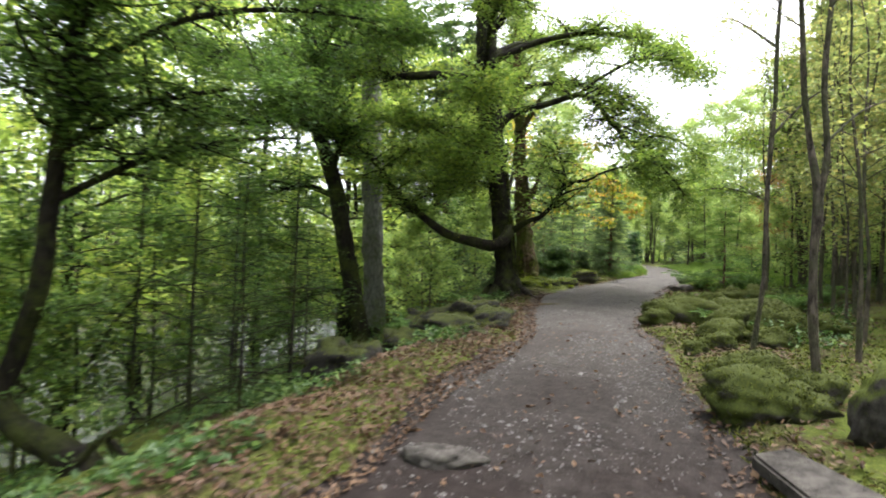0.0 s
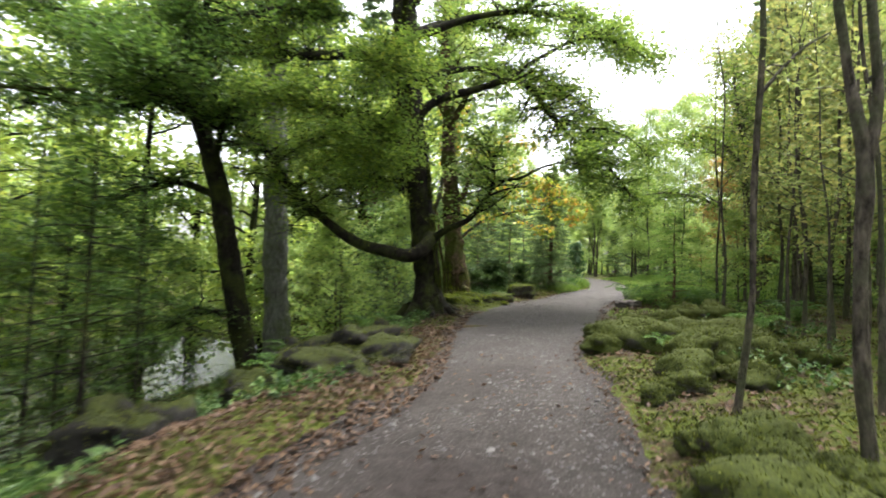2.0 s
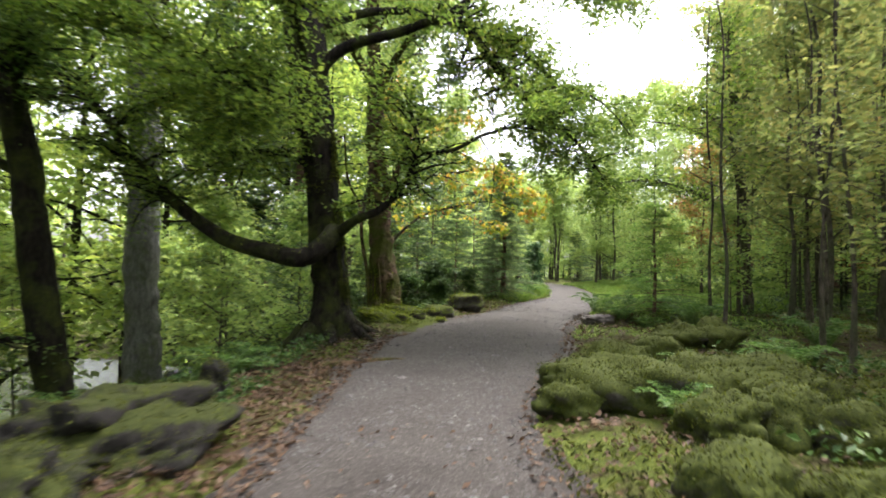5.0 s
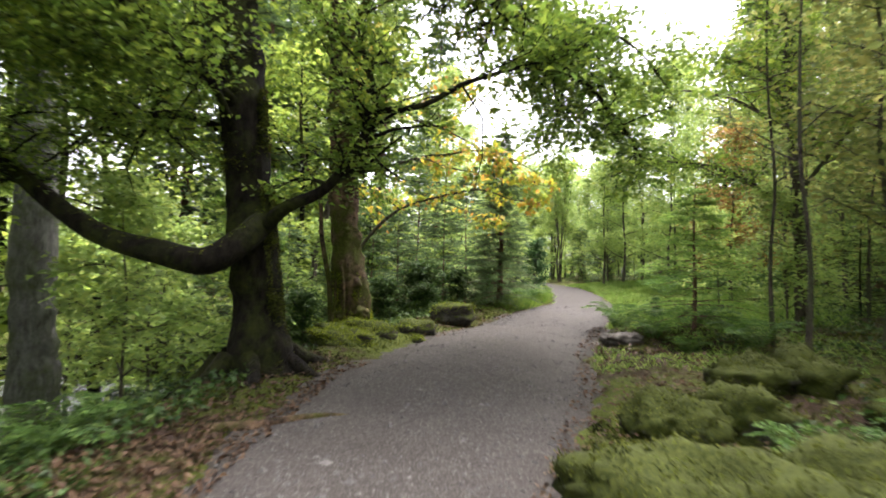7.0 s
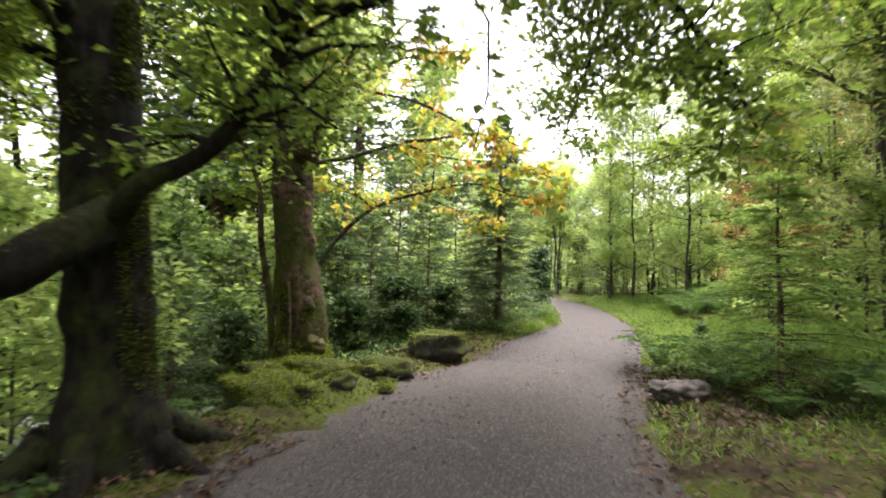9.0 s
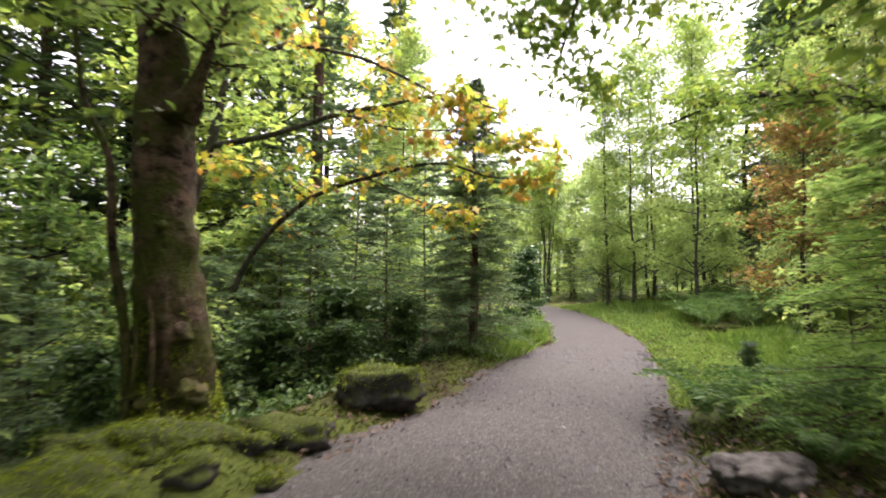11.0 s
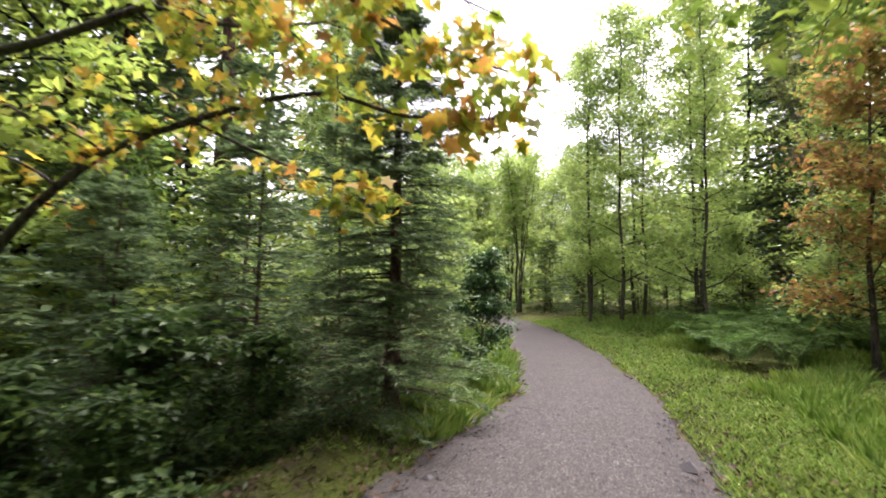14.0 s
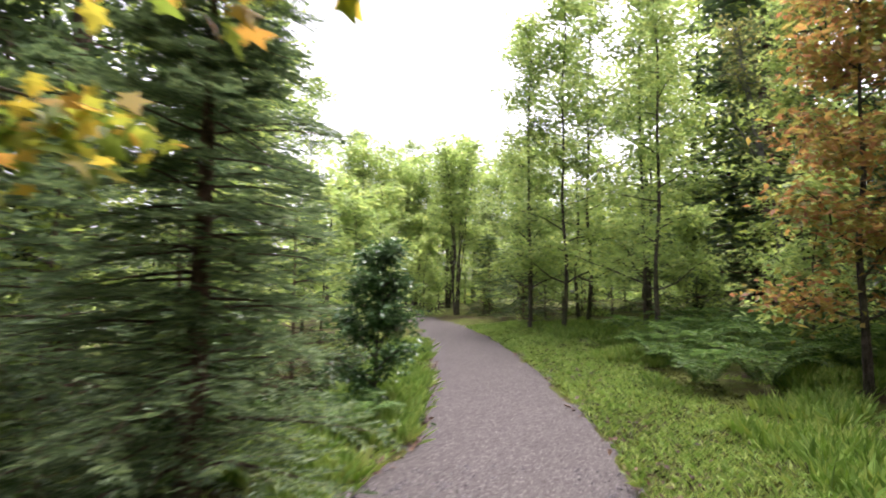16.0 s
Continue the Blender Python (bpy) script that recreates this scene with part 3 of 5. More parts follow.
# ---- the named trees beside the path ----
beech_limbs = [
    [(-2.98, 15.0, 2.1, .16), (-2.97, 14.55, 1.86, .155), (-3.22, 14.3, 1.63, .15), (-3.85, 14.25, 1.73, .135), (-4.5, 14.2, 1.9, .12), (-5.2, 14.1, 2.35, .1), (-6.0, 14, 3.05, .085), (-6.63, 14, 3.8, .075), (-7.14, 14, 4.3, .065), (-7.9, 14, 4.8, .05), (-9.3, 14, 5.3, .025)],
    [(-3.0, 15.0, 2.0, .11), (-2.5, 14.68, 2.27, .07), (-2.09, 14.65, 2.43, .062), (-1.79, 14.65, 2.73, .055), (-1.56, 14.65, 3.12, .05), (-1.46, 14.65, 3.4, .045), (-1.54, 14.65, 3.75, .035), (-1.75, 14.7, 4.4, .02)],
    [(-1.46, 14.62, 3.33, .038), (-0.91, 14.6, 3.38, .032), (-.49, 14.6, 3.59, .028), (-.04, 14.6, 3.72, .024), (.9, 14.5, 3.95, .015)],
    [(-3.6, 15.2, 4.6, .17), (-3.37, 15.2, 5.1, .12), (-2.9, 15.2, 5.42, .10), (-2.1, 15.2, 5.58, .09), (-1.3, 15.2, 5.78, .08), (-.81, 15.2, 5.55, .07), (-.4, 15.3, 5.02, .06), (.08, 15.4, 4.5, .05), (.56, 15.5, 4.08, .04), (.95, 15.6, 3.8, .03), (1.35, 15.7, 3.3, .02), (1.6, 15.8, 2.9, .008)],
    [(-1.3, 15.2, 5.78, .06), (-.6, 15.3, 6.3, .045), (.3, 15.4, 6.7, .035), (1.2, 15.6, 6.6, .02), (2.0, 15.8, 6.1, .008)], [(.08, 15.4, 4.5, .03), (.8, 15.7, 4.7, .025), (1.5, 16.1, 4.5, .015), (2.1, 16.5, 3.9, .006)],
    [(-3.9, 15.2, 6.3, .17), (-5.2, 15, 6.55, .13), (-6.5, 15, 6.62, .11), (-8.2, 15, 6.9, .08), (-9.7, 15, 7.5, .04)],
    [(-3.95, 15.3, 7.6, .15), (-2.9, 15.0, 8.6, .10), (-1.6, 14.6, 9.2, .07), (-.2, 14.2, 9.6, .03)],
    [(-3.95, 15.3, 8.4, .15), (-4.4, 14.2, 9.4, .10), (-4.6, 12.8, 9.9, .07), (-4.6, 11.4, 10.0, .03)],
    [(-3.95, 15.3, 9.0, .13), (-5.2, 15.9, 10.2, .09), (-6.6, 16.4, 10.8, .05)],
    [(-4.0, 15.3, 7.0, .13), (-3.2, 16.4, 7.8, .09), (-2.2, 17.6, 8.2, .06), (-1.2, 18.6, 8.2, .03)],
    [(-3.9, 15.3, 6.9, .12), (-2.4, 15.8, 7.6, .08), (-.8, 16.4, 7.9, .06), (.6, 17, 7.6, .04), (1.6, 17.4, 7.0, .02)],
    [(-3.8, 15.3, 5.8, .11), (-2.6, 16.0, 6.4, .075), (-1.2, 16.8, 6.5, .055), (0, 17.6, 6.1, .035), (.9, 18.2, 5.4, .015)],
    [(-3.9, 15.2, 6.6, .1), (-3.4, 13.8, 7.3, .07), (-2.6, 12.2, 7.5, .05), (-1.8, 10.8, 7.3, .02)],
    [(-3.6, 15.1, 3.9, .09), (-4.3, 14.1, 4.4, .06), (-5.0, 12.8, 4.6, .04), (-5.4, 11.6, 4.5, .02)],
    [(-3.4, 15, 3.6, .07), (-3.6, 14, 4.0, .05), (-3.8, 13, 4.1, .035), (-4.0, 12, 3.8, .015)],
    [(-3.5, 15.1, 4.2, .07), (-4.6, 14.6, 4.5, .05), (-5.8, 14.4, 4.3, .03), (-6.8, 14.2, 3.8, .015)],
    [(-3.6, 15, 4.8, .08), (-3.2, 13.6, 5.3, .05), (-3.0, 12.2, 5.2, .03), (-2.9, 11, 4.7, .012)],
    [(-.4, 15.3, 5.02, .035), (.2, 16.4, 5.0, .026), (.6, 17.6, 4.9, .018), (.8, 18.8, 4.5, .008)],
    [(.56, 15.5, 4.08, .03), (.6, 16.8, 4.25, .022), (.5, 18, 4.05, .014), (.3, 19, 3.6, .006)],
    [(-3.5, 15.3, 3.8, .08), (-4.6, 15.9, 4.4, .06), (-5.8, 16.6, 4.6, .04), (-7.0, 17.2, 4.3, .02)],
    [(-3.4, 15.2, 3.2, .06), (-4.2, 15.0, 3.5, .045), (-5.2, 14.9, 3.3, .03), (-6.0, 14.8, 2.8, .012)],
    [(-3.4, 15.0, 3.3, .05), (-3.3, 14.2, 3.7, .04), (-3.5, 13.4, 3.7, .025), (-3.8, 12.7, 3.4, .01)]]
whole_tree("beech_tree", -3.2, 15.2, "large old beech with dark mossy trunk and sweeping limbs",
           [(-2.98, 15.2, -.3, .72), (-2.99, 15.2, .1, .52), (-3.04, 15.2, .45, .4), (-3.09, 15.2, 1.0, .31), (-3.17, 15.2, 1.8, .28), (-3.42, 15.22, 3.4, .3), (-3.78, 15.25, 5.5, .34), (-3.95, 15.3, 8, .28), (-4.0, 15.3, 11, .16), (-4.1, 15.3, 13.5, .05)],
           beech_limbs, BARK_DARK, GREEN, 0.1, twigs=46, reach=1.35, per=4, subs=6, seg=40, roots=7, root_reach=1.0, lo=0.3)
whole_tree("sycamore_tree", -3.15, 19.0, "old tree with ridged brown trunk, burls and moss",
           [(-3.2, 19, .2, .48), (-3.22, 19, .6, .39), (-3.27, 19, 1.0, .32), (-3.38, 19, 1.8, .27), (-3.47, 19, 2.9, .26), (-3.52, 19, 3.5, .28), (-3.6, 19, 4.1, .22), (-3.66, 19, 5.2, .21), (-3.9, 19.2, 8, .16), (-4.1, 19.3, 11.5, .05)],
           [[(-3.5, 18.9, 3.5, .12), (-3.2, 18.8, 3.55, .12), (-3.05, 18.8, 3.75, .07), (-2.9, 18.9, 4.4, .035), (-2.6, 19.0, 5.2, .02)],
            [(-3.7, 19, 5.6, .12), (-3.0, 18.5, 6.6, .08), (-2.2, 18.0, 7.2, .03)], [(-3.8, 19.1, 6.2, .12), (-4.6, 18.4, 7.4, .08), (-5.4, 17.8, 8.0, .03)],
            [(-3.9, 19.2, 7.5, .1), (-3.2, 20.2, 8.6, .06), (-2.4, 21, 9.0, .03)]],
           BARK_BROWN, LIGHT, 0.12, twigs=34, reach=1.3, per=5, seg=36, rough=0.45, roots=6, root_reach=0.7)
whole_tree("riverside_tree", -6.4, 13.4, "slender leaning tree with nearly black bark on the bank",
           [(-6.2, 13.4, -2.1, .42), (-6.4, 13.4, -1.6, .33), (-6.7, 13.38, -.4, .26), (-6.98, 13.35, .83, .24), (-7.6, 13.4, 3.16, .22), (-8.2, 13.4, 4.8, .18), (-8.6, 13.4, 7, .12), (-8.8, 13.4, 9.5, .04)],
           [[(-6.8, 13.4, .2, .06), (-7.4, 12.9, .25, .05), (-8.2, 12.6, -.2, .035), (-8.8, 12.4, -.8, .015)], [(-7.5, 13.4, 2.8, .09), (-8.4, 13.1, 3.1, .07), (-9.4, 12.8, 2.8, .05), (-10.4, 12.5, 2.2, .02)],
            [(-7.7, 13.4, 3.5, .09), (-6.9, 12.6, 4.3, .06), (-6.0, 11.9, 4.7, .03)], [(-8.1, 13.4, 4.6, .09), (-9.2, 12.8, 5.2, .06), (-10.6, 12.2, 5.4, .03)], [(-8.3, 13.4, 5.3, .08), (-7.6, 12.2, 6.0, .05), (-6.8, 11.0, 6.2, .02)], [(-8.5, 13.4, 6.4, .08), (-6.8, 12.2, 7.4, .05), (-5.0, 11, 7.6, .02)], [(-8.5, 13.4, 6.8, .07), (-7.2, 14.8, 7.8, .05), (-6, 16, 8, .02)], [(-8.5, 13.4, 6.0, .07), (-9.8, 14.2, 7.2, .05), (-11.4, 14.8, 7.8, .02)], [(-8.2, 13.4, 5.0, .07), (-7.9, 11.6, 5.4, .05), (-7.7, 9.8, 5.3, .02)],
            [(-8.2, 13.4, 6.3, .1), (-8.95, 13.3, 6.7, .09), (-9.9, 13.2, 6.7, .075), (-10.9, 13.2, 6.6, .06), (-12.2, 13, 6.9, .03)], [(-7.95, 13.4, 4.5, .1), (-8.8, 13.2, 5.0, .085), (-10.0, 13, 4.9, .07), (-11.4, 12.8, 5.1, .05), (-12.8, 12.6, 4.8, .02)],
            [(-7.8, 13.4, 3.9, .07), (-7.4, 12.0, 4.6, .05), (-7.0, 10.6, 4.8, .035), (-6.6, 9.2, 4.6, .015)], [(-8.3, 13.4, 5.6, .07), (-9.4, 11.8, 6.2, .05), (-10.2, 10.2, 6.2, .03), (-10.8, 8.8, 5.8, .012)]],
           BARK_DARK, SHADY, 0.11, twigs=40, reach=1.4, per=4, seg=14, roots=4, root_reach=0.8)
whole_tree("grey_tree", -7.87, 16.7, "tall straight tree with smooth pale grey bark",
           [(-7.85, 16.7, -2.0, .46), (-7.87, 16.7, -1.1, .38), (-8.0, 16.7, 1, .34), (-8.2, 16.7, 4.5, .33), (-8.38, 16.7, 8, .31), (-8.6, 16.7, 13, .18), (-8.7, 16.7, 16, .05)],
           [[(-8.4, 16.7, 7, .1), (-7.4, 16.0, 8, .06), (-6.2, 15.4, 8.4, .03)], [(-8.4, 16.7, 9, .1), (-9.6, 16.2, 10, .06), (-11, 15.8, 10.4, .03)], [(-8.5, 16.7, 11, .1), (-8, 15.4, 12, .06), (-7.6, 14, 12.4, .03)]],
           BARK_PALE, GREEN, 0.16, twigs=38, reach=1.6, per=5, seg=18, rough=0.06, roots=4, root_reach=0.5)
whole_tree("bent_tree", -4.8, 4.4, "dark tree with a bent trunk leaning off the bank",
           [(-4.5, 4.4, -1.6, .22), (-4.8, 4.4, -1.35, .2), (-5.5, 4.4, -1.05, .17), (-6.2, 4.45, -.95, .15), (-6.6, 4.5, -.6, .13), (-6.35, 4.5, .1, .12), (-6.1, 4.5, .7, .115), (-6.02, 4.5, 1.5, .1), (-5.85, 4.5, 2.6, .09), (-5.7, 4.5, 3.8, .07), (-5.4, 4.6, 5.6, .03)],
           [[(-6.0, 4.5, 1.7, .05), (-5.4, 5.2, 2.3, .04), (-4.8, 6.0, 2.7, .03), (-4.2, 6.8, 2.9, .015)], [(-5.9, 4.5, 2.3, .05), (-5.1, 4.9, 2.9, .04), (-4.2, 5.4, 3.2, .02)], [(-5.8, 4.5, 3.0, .05), (-6.6, 5.2, 3.4, .03), (-7.4, 6, 3.5, .02)], [(-5.7, 4.5, 3.6, .05), (-4.9, 4.3, 4.1, .03), (-3.9, 4.4, 4.4, .02)],
            [(-6.3, 4.5, .2, .03), (-6.9, 5.2, .3, .02), (-7.6, 5.8, .1, .01)], [(-5.8, 4.5, 3.2, .05), (-4.9, 5.5, 4.2, .04), (-4.0, 7, 4.8, .03), (-3.2, 8.6, 5.0, .012)],
            # limbs from here on, mostly out of view, are added for shade
            [(-5.7, 4.5, 3.8, .05), (-4.6, 3.6, 4.8, .04), (-3.4, 3.2, 5.2, .025), (-2.4, 3, 5.3, .012)], [(-5.5, 4.6, 5, .04), (-4.6, 6.4, 5.8, .03), (-4, 8.4, 6.2, .02), (-3.6, 10, 6.2, .01)],
            # these two stay unseen high above the path, to darken it
            [(-5.6, 4.5, 4.4, .055), (-4.0, 4.8, 5.8, .045), (-2.0, 5.5, 6.7, .035), (0, 6.5, 7.0, .025), (1.5, 7.5, 6.9, .012)], [(-5.5, 4.6, 5.0, .05), (-4.2, 6.6, 6.4, .04), (-2.6, 8.6, 7.2, .03), (-1.0, 10.2, 7.4, .012)]],
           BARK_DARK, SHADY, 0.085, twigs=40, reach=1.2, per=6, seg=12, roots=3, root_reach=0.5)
whole_tree("thin_birch", 1.92, 8.24, "thin upright birch with peeling brown bark",
           [(1.9, 8.24, -.1, .048), (1.95, 8.24, .25, .036), (2.04, 8.24, 1.1, .03), (2.05, 8.25, 2.1, .029), (2.1, 8.24, 3.2, .028), (2.14, 8.3, 4.6, .027), (2.25, 8.3, 6.5, .025), (2.3, 8.3, 7.6, .01)],
           [[(2.08, 8.24, 3.0, .02), (2.5, 8.5, 3.5, .015), (2.9, 8.8, 3.8, .008)], [(2.12, 8.3, 4.2, .02), (1.7, 8.8, 4.8, .014), (1.4, 9.3, 5.1, .008)], [(2.15, 8.3, 5.0, .02), (2.7, 8.2, 5.6, .014), (3.2, 8.2, 5.9, .008)]],
           BARK_THIN, DULL, 0.07, twigs=18, reach=0.8, per=3, seg=10, rough=0.15)
whole_tree("forked_rowan", 2.2, 6.4, "slim forked tree with light grey-brown bark",
           [(2.18, 6.4, -.1, .06), (2.2, 6.4, .2, .045), (2.15, 6.4, 1.2, .04), (2.17, 6.4, 2.0, .046), (2.1, 6.42, 2.5, .03), (2.02, 6.4, 3.2, .026), (1.96, 6.4, 4.4, .02), (1.9, 6.5, 6.0, .01)],
           [[(2.17, 6.4, 1.95, .04), (2.24, 6.4, 2.4, .03), (2.2, 6.4, 3.2, .028), (2.3, 6.5, 4.4, .02), (2.4, 6.6, 5.6, .01)], [(2.2, 6.4, 2.5, .015), (2.6, 6.7, 2.9, .01), (3.0, 7.0, 3.1, .006)]],
           BARK_THIN, DULL, 0.06, twigs=14, reach=0.8, per=3, seg=10, rough=0.2, lo=0.45)
whole_tree("young_maple", -5.1, 21.65, "young maple with yellow and orange autumn leaves over the path",
           [(-5.4, 21.65, -.5, .11), (-5.38, 21.65, .2, .095), (-5.25, 21.65, 1.2, .085), (-5.12, 21.68, 2.4, .08), (-4.68, 21.7, 4.0, .07), (-4.48, 21.7, 5.0, .055), (-4.2, 21.6, 6.4, .03), (-4.0, 21.5, 7.4, .01)],
           [[(-4.68, 21.7, 3.95, .05), (-3.6, 21.65, 4.1, .042), (-2.6, 21.6, 4.35, .035), (-2.0, 21.5, 4.38, .028), (-1.2, 21.3, 4.42, .02), (-.4, 21.0, 4.15, .012), (.25, 20.8, 3.75, .006)],
            [(-4.75, 21.9, .0, .05), (-4.35, 21.85, 1.6, .05), (-3.9, 21.8, 2.45, .045), (-3.13, 21.78, 3.12, .035), (-2.2, 21.65, 3.4, .028), (-1.15, 21.5, 3.55, .02), (-.4, 21.3, 3.3, .012), (.3, 21.1, 3.2, .006)],
            [(-2.6, 21.6, 4.35, .02), (-1.7, 21.3, 4.0, .014), (-.8, 21.0, 3.85, .008)], [(-4.4, 21.7, 5.2, .035), (-3.4, 21.4, 5.3, .03), (-2.37, 21.3, 5.08, .024), (-1.67, 21.3, 4.76, .02), (-1.12, 21.3, 4.43, .017), (-.7, 21.3, 4.08, .014), (-.19, 21.3, 3.8, .01), (.26, 21.3, 3.62, .008), (.6, 21.3, 3.55, .005)], [(-4.55, 21.7, 4.7, .04), (-3.4, 21.0, 5.3, .03), (-2.2, 20.4, 5.5, .02), (-1.0, 20, 5.4, .01)],
            [(-4.4, 21.7, 5.2, .03), (-3.6, 22.4, 5.9, .02), (-2.6, 23, 6.1, .01)], [(-3.13, 21.78, 3.12, .02), (-3.6, 21.2, 3.5, .012), (-4.0, 20.6, 3.5, .006)], [(-2.2, 21.65, 3.4, .015), (-1.5, 21.9, 3.1, .01), (-.9, 22.1, 2.95, .006)]],
           BARK_THIN, MAPLE, 0.13, twigs=13, reach=0.7, per=2, subs=2, seg=10, spread_xy=0.08, spread_z=0.08, lobed=True, droop=0.08, lo=0.3)

whole_tree("overhanging_beech", 5.3, 20.6, "young beech whose green sprays overhang the path",
           [(5.3, 20.6, .3, .13), (5.25, 20.6, 1.0, .11), (5.15, 20.55, 2.6, .1), (5.0, 20.5, 4.4, .08), (4.8, 20.4, 6.4, .05), (4.6, 20.3, 8.2, .02)],
           [[(5.1, 20.5, 2.8, .05), (4.2, 20.3, 3.5, .04), (3.2, 20.2, 3.85, .03), (2.3, 20.2, 3.85, .02), (1.6, 20.2, 3.6, .01)], [(5.05, 20.5, 3.7, .05), (4.5, 19.4, 4.6, .035), (3.8, 18.5, 5.0, .025), (3.0, 17.8, 5.0, .012)],
            [(5.0, 20.5, 4.5, .045), (4.0, 20.8, 5.3, .03), (3.0, 21.1, 5.6, .02), (2.1, 21.2, 5.6, .01)], [(4.9, 20.5, 5.2, .04), (4.4, 19.2, 6.2, .03), (4.0, 17.8, 6.6, .015)], [(5.1, 20.5, 3.3, .04), (5.4, 19.2, 4.2, .03), (5.4, 17.9, 4.5, .012)]],
           BARK_THIN, GREEN, 0.1, twigs=30, reach=1.1, per=4, subs=5, seg=12)

# ---- conifers and bushes near the path ----
spruce = conifer("spruce", "young spruce with drooping green branches and reddish trunk", 4.4, 1.2, 27, 7, NEEDLE, 0.065, twigs=15, needles=16, radius=0.065)
spruce.matrix_basis = Matrix.Translation((-0.78, 22.95, sit(-0.78, 22.95)))
hemlock = conifer("young_hemlock", "small bright green conifer with feathery branches", 2.5, 1.35, 13, 6, YOUNG, 0.065, bare=0.1, twigs=14, needles=12, radius=0.035, droop=0.07)
hemlock.matrix_basis = Matrix.Translation((2.75, 18.4, sit(2.75, 18.4)))
low_spruce = conifer("small_spruce", "small dense spruce with dark lower branches", 3.6, 1.45, 15, 5, NEEDLE, 0.125, bare=0.02, twigs=8, needles=7, radius=0.026)
low_spruce.matrix_basis = Matrix.Translation((-2.3, 23.2, sit(-2.3, 23.2)))
for x, y, s, h in [(-3.3, 22.4, .9, 1), (-4.4, 23.6, 1.1, 1), (-2.0, 25.2, 1.1, 1.1), (-3.6, 25.6, 1.25, 1.1), (-6.2, 22.2, 1.1, 1), (-6.0, 25.5, 1.3, 1.2), (-1.4, 27.3, .9, 1),
                   (-5.0, 18.6, .7, 1), (-5.8, 19.8, .9, 1), (-7.5, 21, 1.1, 1),
                   (3.2, 38.5, 1.0, 1.1), (2.2, 40.5, .9, 1), (8.5, 19.5, 1.2, 1.1), (9.8, 31, 1.2, 1.1), (6.6, 44, 1.3, 1.1), (8.2, 41, 1.3, 1.1), (4.2, 43.6, 1.2, 1.1), (11, 33, 1.3, 1.2), (10.2, 36, 1.3, 1.2), (8.8, 34.4, 1.2, 1.1), (12, 30, 1.3, 1.2), (-4.2, 21.0, .8, .9), (-5.0, 22.6, 1.0, .9)]:
    put(low_spruce, x, y, rng.uniform(0, 6), s, h)
bare_spruce = conifer("shaded_spruce", "spindly shaded spruce with mostly bare dark twigs", 4.2, 1.5, 17, 4, HERB, 0.06, bark=BARK_DARK, bare=0.06, twigs=9, needles=5, radius=0.03, droop=0.03)
bare_spruce.matrix_basis = Matrix.Translation((-4.6, 7.4, sit(-4.6, 7.4)))
for x, y, s, h in [(-5.6, 6.4, 1.0, 1.2), (-6.6, 8.4, 1.0, 1.1), (-5.4, 9.0, .8, 1.1), (-7.4, 7.0, 1.1, 1.1), (-4.3, 5.9, .7, 1.1)]:
    put(bare_spruce, x, y, rng.uniform(0, 6), s, h)
tall_conifer = conifer("tall_spruce", "tall dark spruce in deep shade", 15, 3.4, 30, 5, NEEDLE, 0.5, bare=0.05, twigs=7, needles=5, radius=0.2, droop=0.06)
tall_conifer.matrix_basis = Matrix.Translation((9.5, 35.0, sit(9.5, 35)))
for x, y, s in [(12.5, 33, 1.05), (11, 29.5, .9), (14.5, 30, 1.1), (13, 42, 1.0), (-9, 30, 1.0), (-12, 26, 1.1), (17, 36, 1.2)]:
    put(tall_conifer, x, y, rng.uniform(0, 6), s)

# ---- broadleaf woods ----
birch = broadleaf("birch_tree", "slender birch with light green leaves", 9.0, 0.12, 0.05, 1.55, BARK_THIN, LIGHT, 0.13, limbs=22, twigs=6, per=3, spread_xy=0.24)
birch.matrix_basis = Matrix.Translation((3.4, 32.8, sit(3.4, 32.8)))
for x, y, s in [(2.7, 33.4, .9), (4.4, 34.6, 1.05), (4.8, 30.5, .95), (5.6, 33.5, 1.1), (6.6, 36, 1.15), (3.2, 36.5, 1.0), (5.2, 39, 1.1), (7.2, 30.0, .8), (-3.8, 33, 1.1), (-3.6, 29.5, 1), (-4.4, 39, 1.0), (-5.6, 35.5, 1.1), (7.4, 27, .85), (-1.5, 46, .75), (2.6, 47, .75), (5, 45, .8), (-4, 47, .8), (0.6, 50, .8)]:
    put(birch, x, y, rng.uniform(0, 6), s)
pole = broadleaf("thin_tree", "tall thin tree with a bare stem and sparse yellowing leaves", 9.5, 0.2, 0.05, 1.7, BARK_THIN, DULL, 0.165, limbs=16, twigs=6, per=2, subs=2, spread_xy=0.28)
pole.matrix_basis = Matrix.Translation((5.1, 16.4, sit(5.1, 16.4)))
for x, y, s in [(5.5, 17.9, 1), (4.9, 17.3, .9), (6.0, 16.6, 1), (7.5, 23.9, .95), (6.4, 19.6, 1), (7.2, 14.0, 1.05), (8.4, 17, 1), (5.6, 21.6, .85), (9.2, 13, 1), (8.6, 21.5, 1), (10.5, 18.5, 1.1), (10, 15, 1.1), (6.2, 11.6, .95), (8.0, 10.6, 1), (7.0, 26, .9), (11.4, 22.5, 1.1), (9.4, 25, 1), (6.4, 13.4, .9), (11.5, 12, 1.1), (9.5, 9.5, 1), (12, 16, 1.1), (4.6, 13.4, .8), (10.5, 27.5, 1.0), (12.5, 8.5, 1.1), (7.6, 7.2, 1.0)]:
    put(pole, x, y, rng.uniform(0, 6), s)
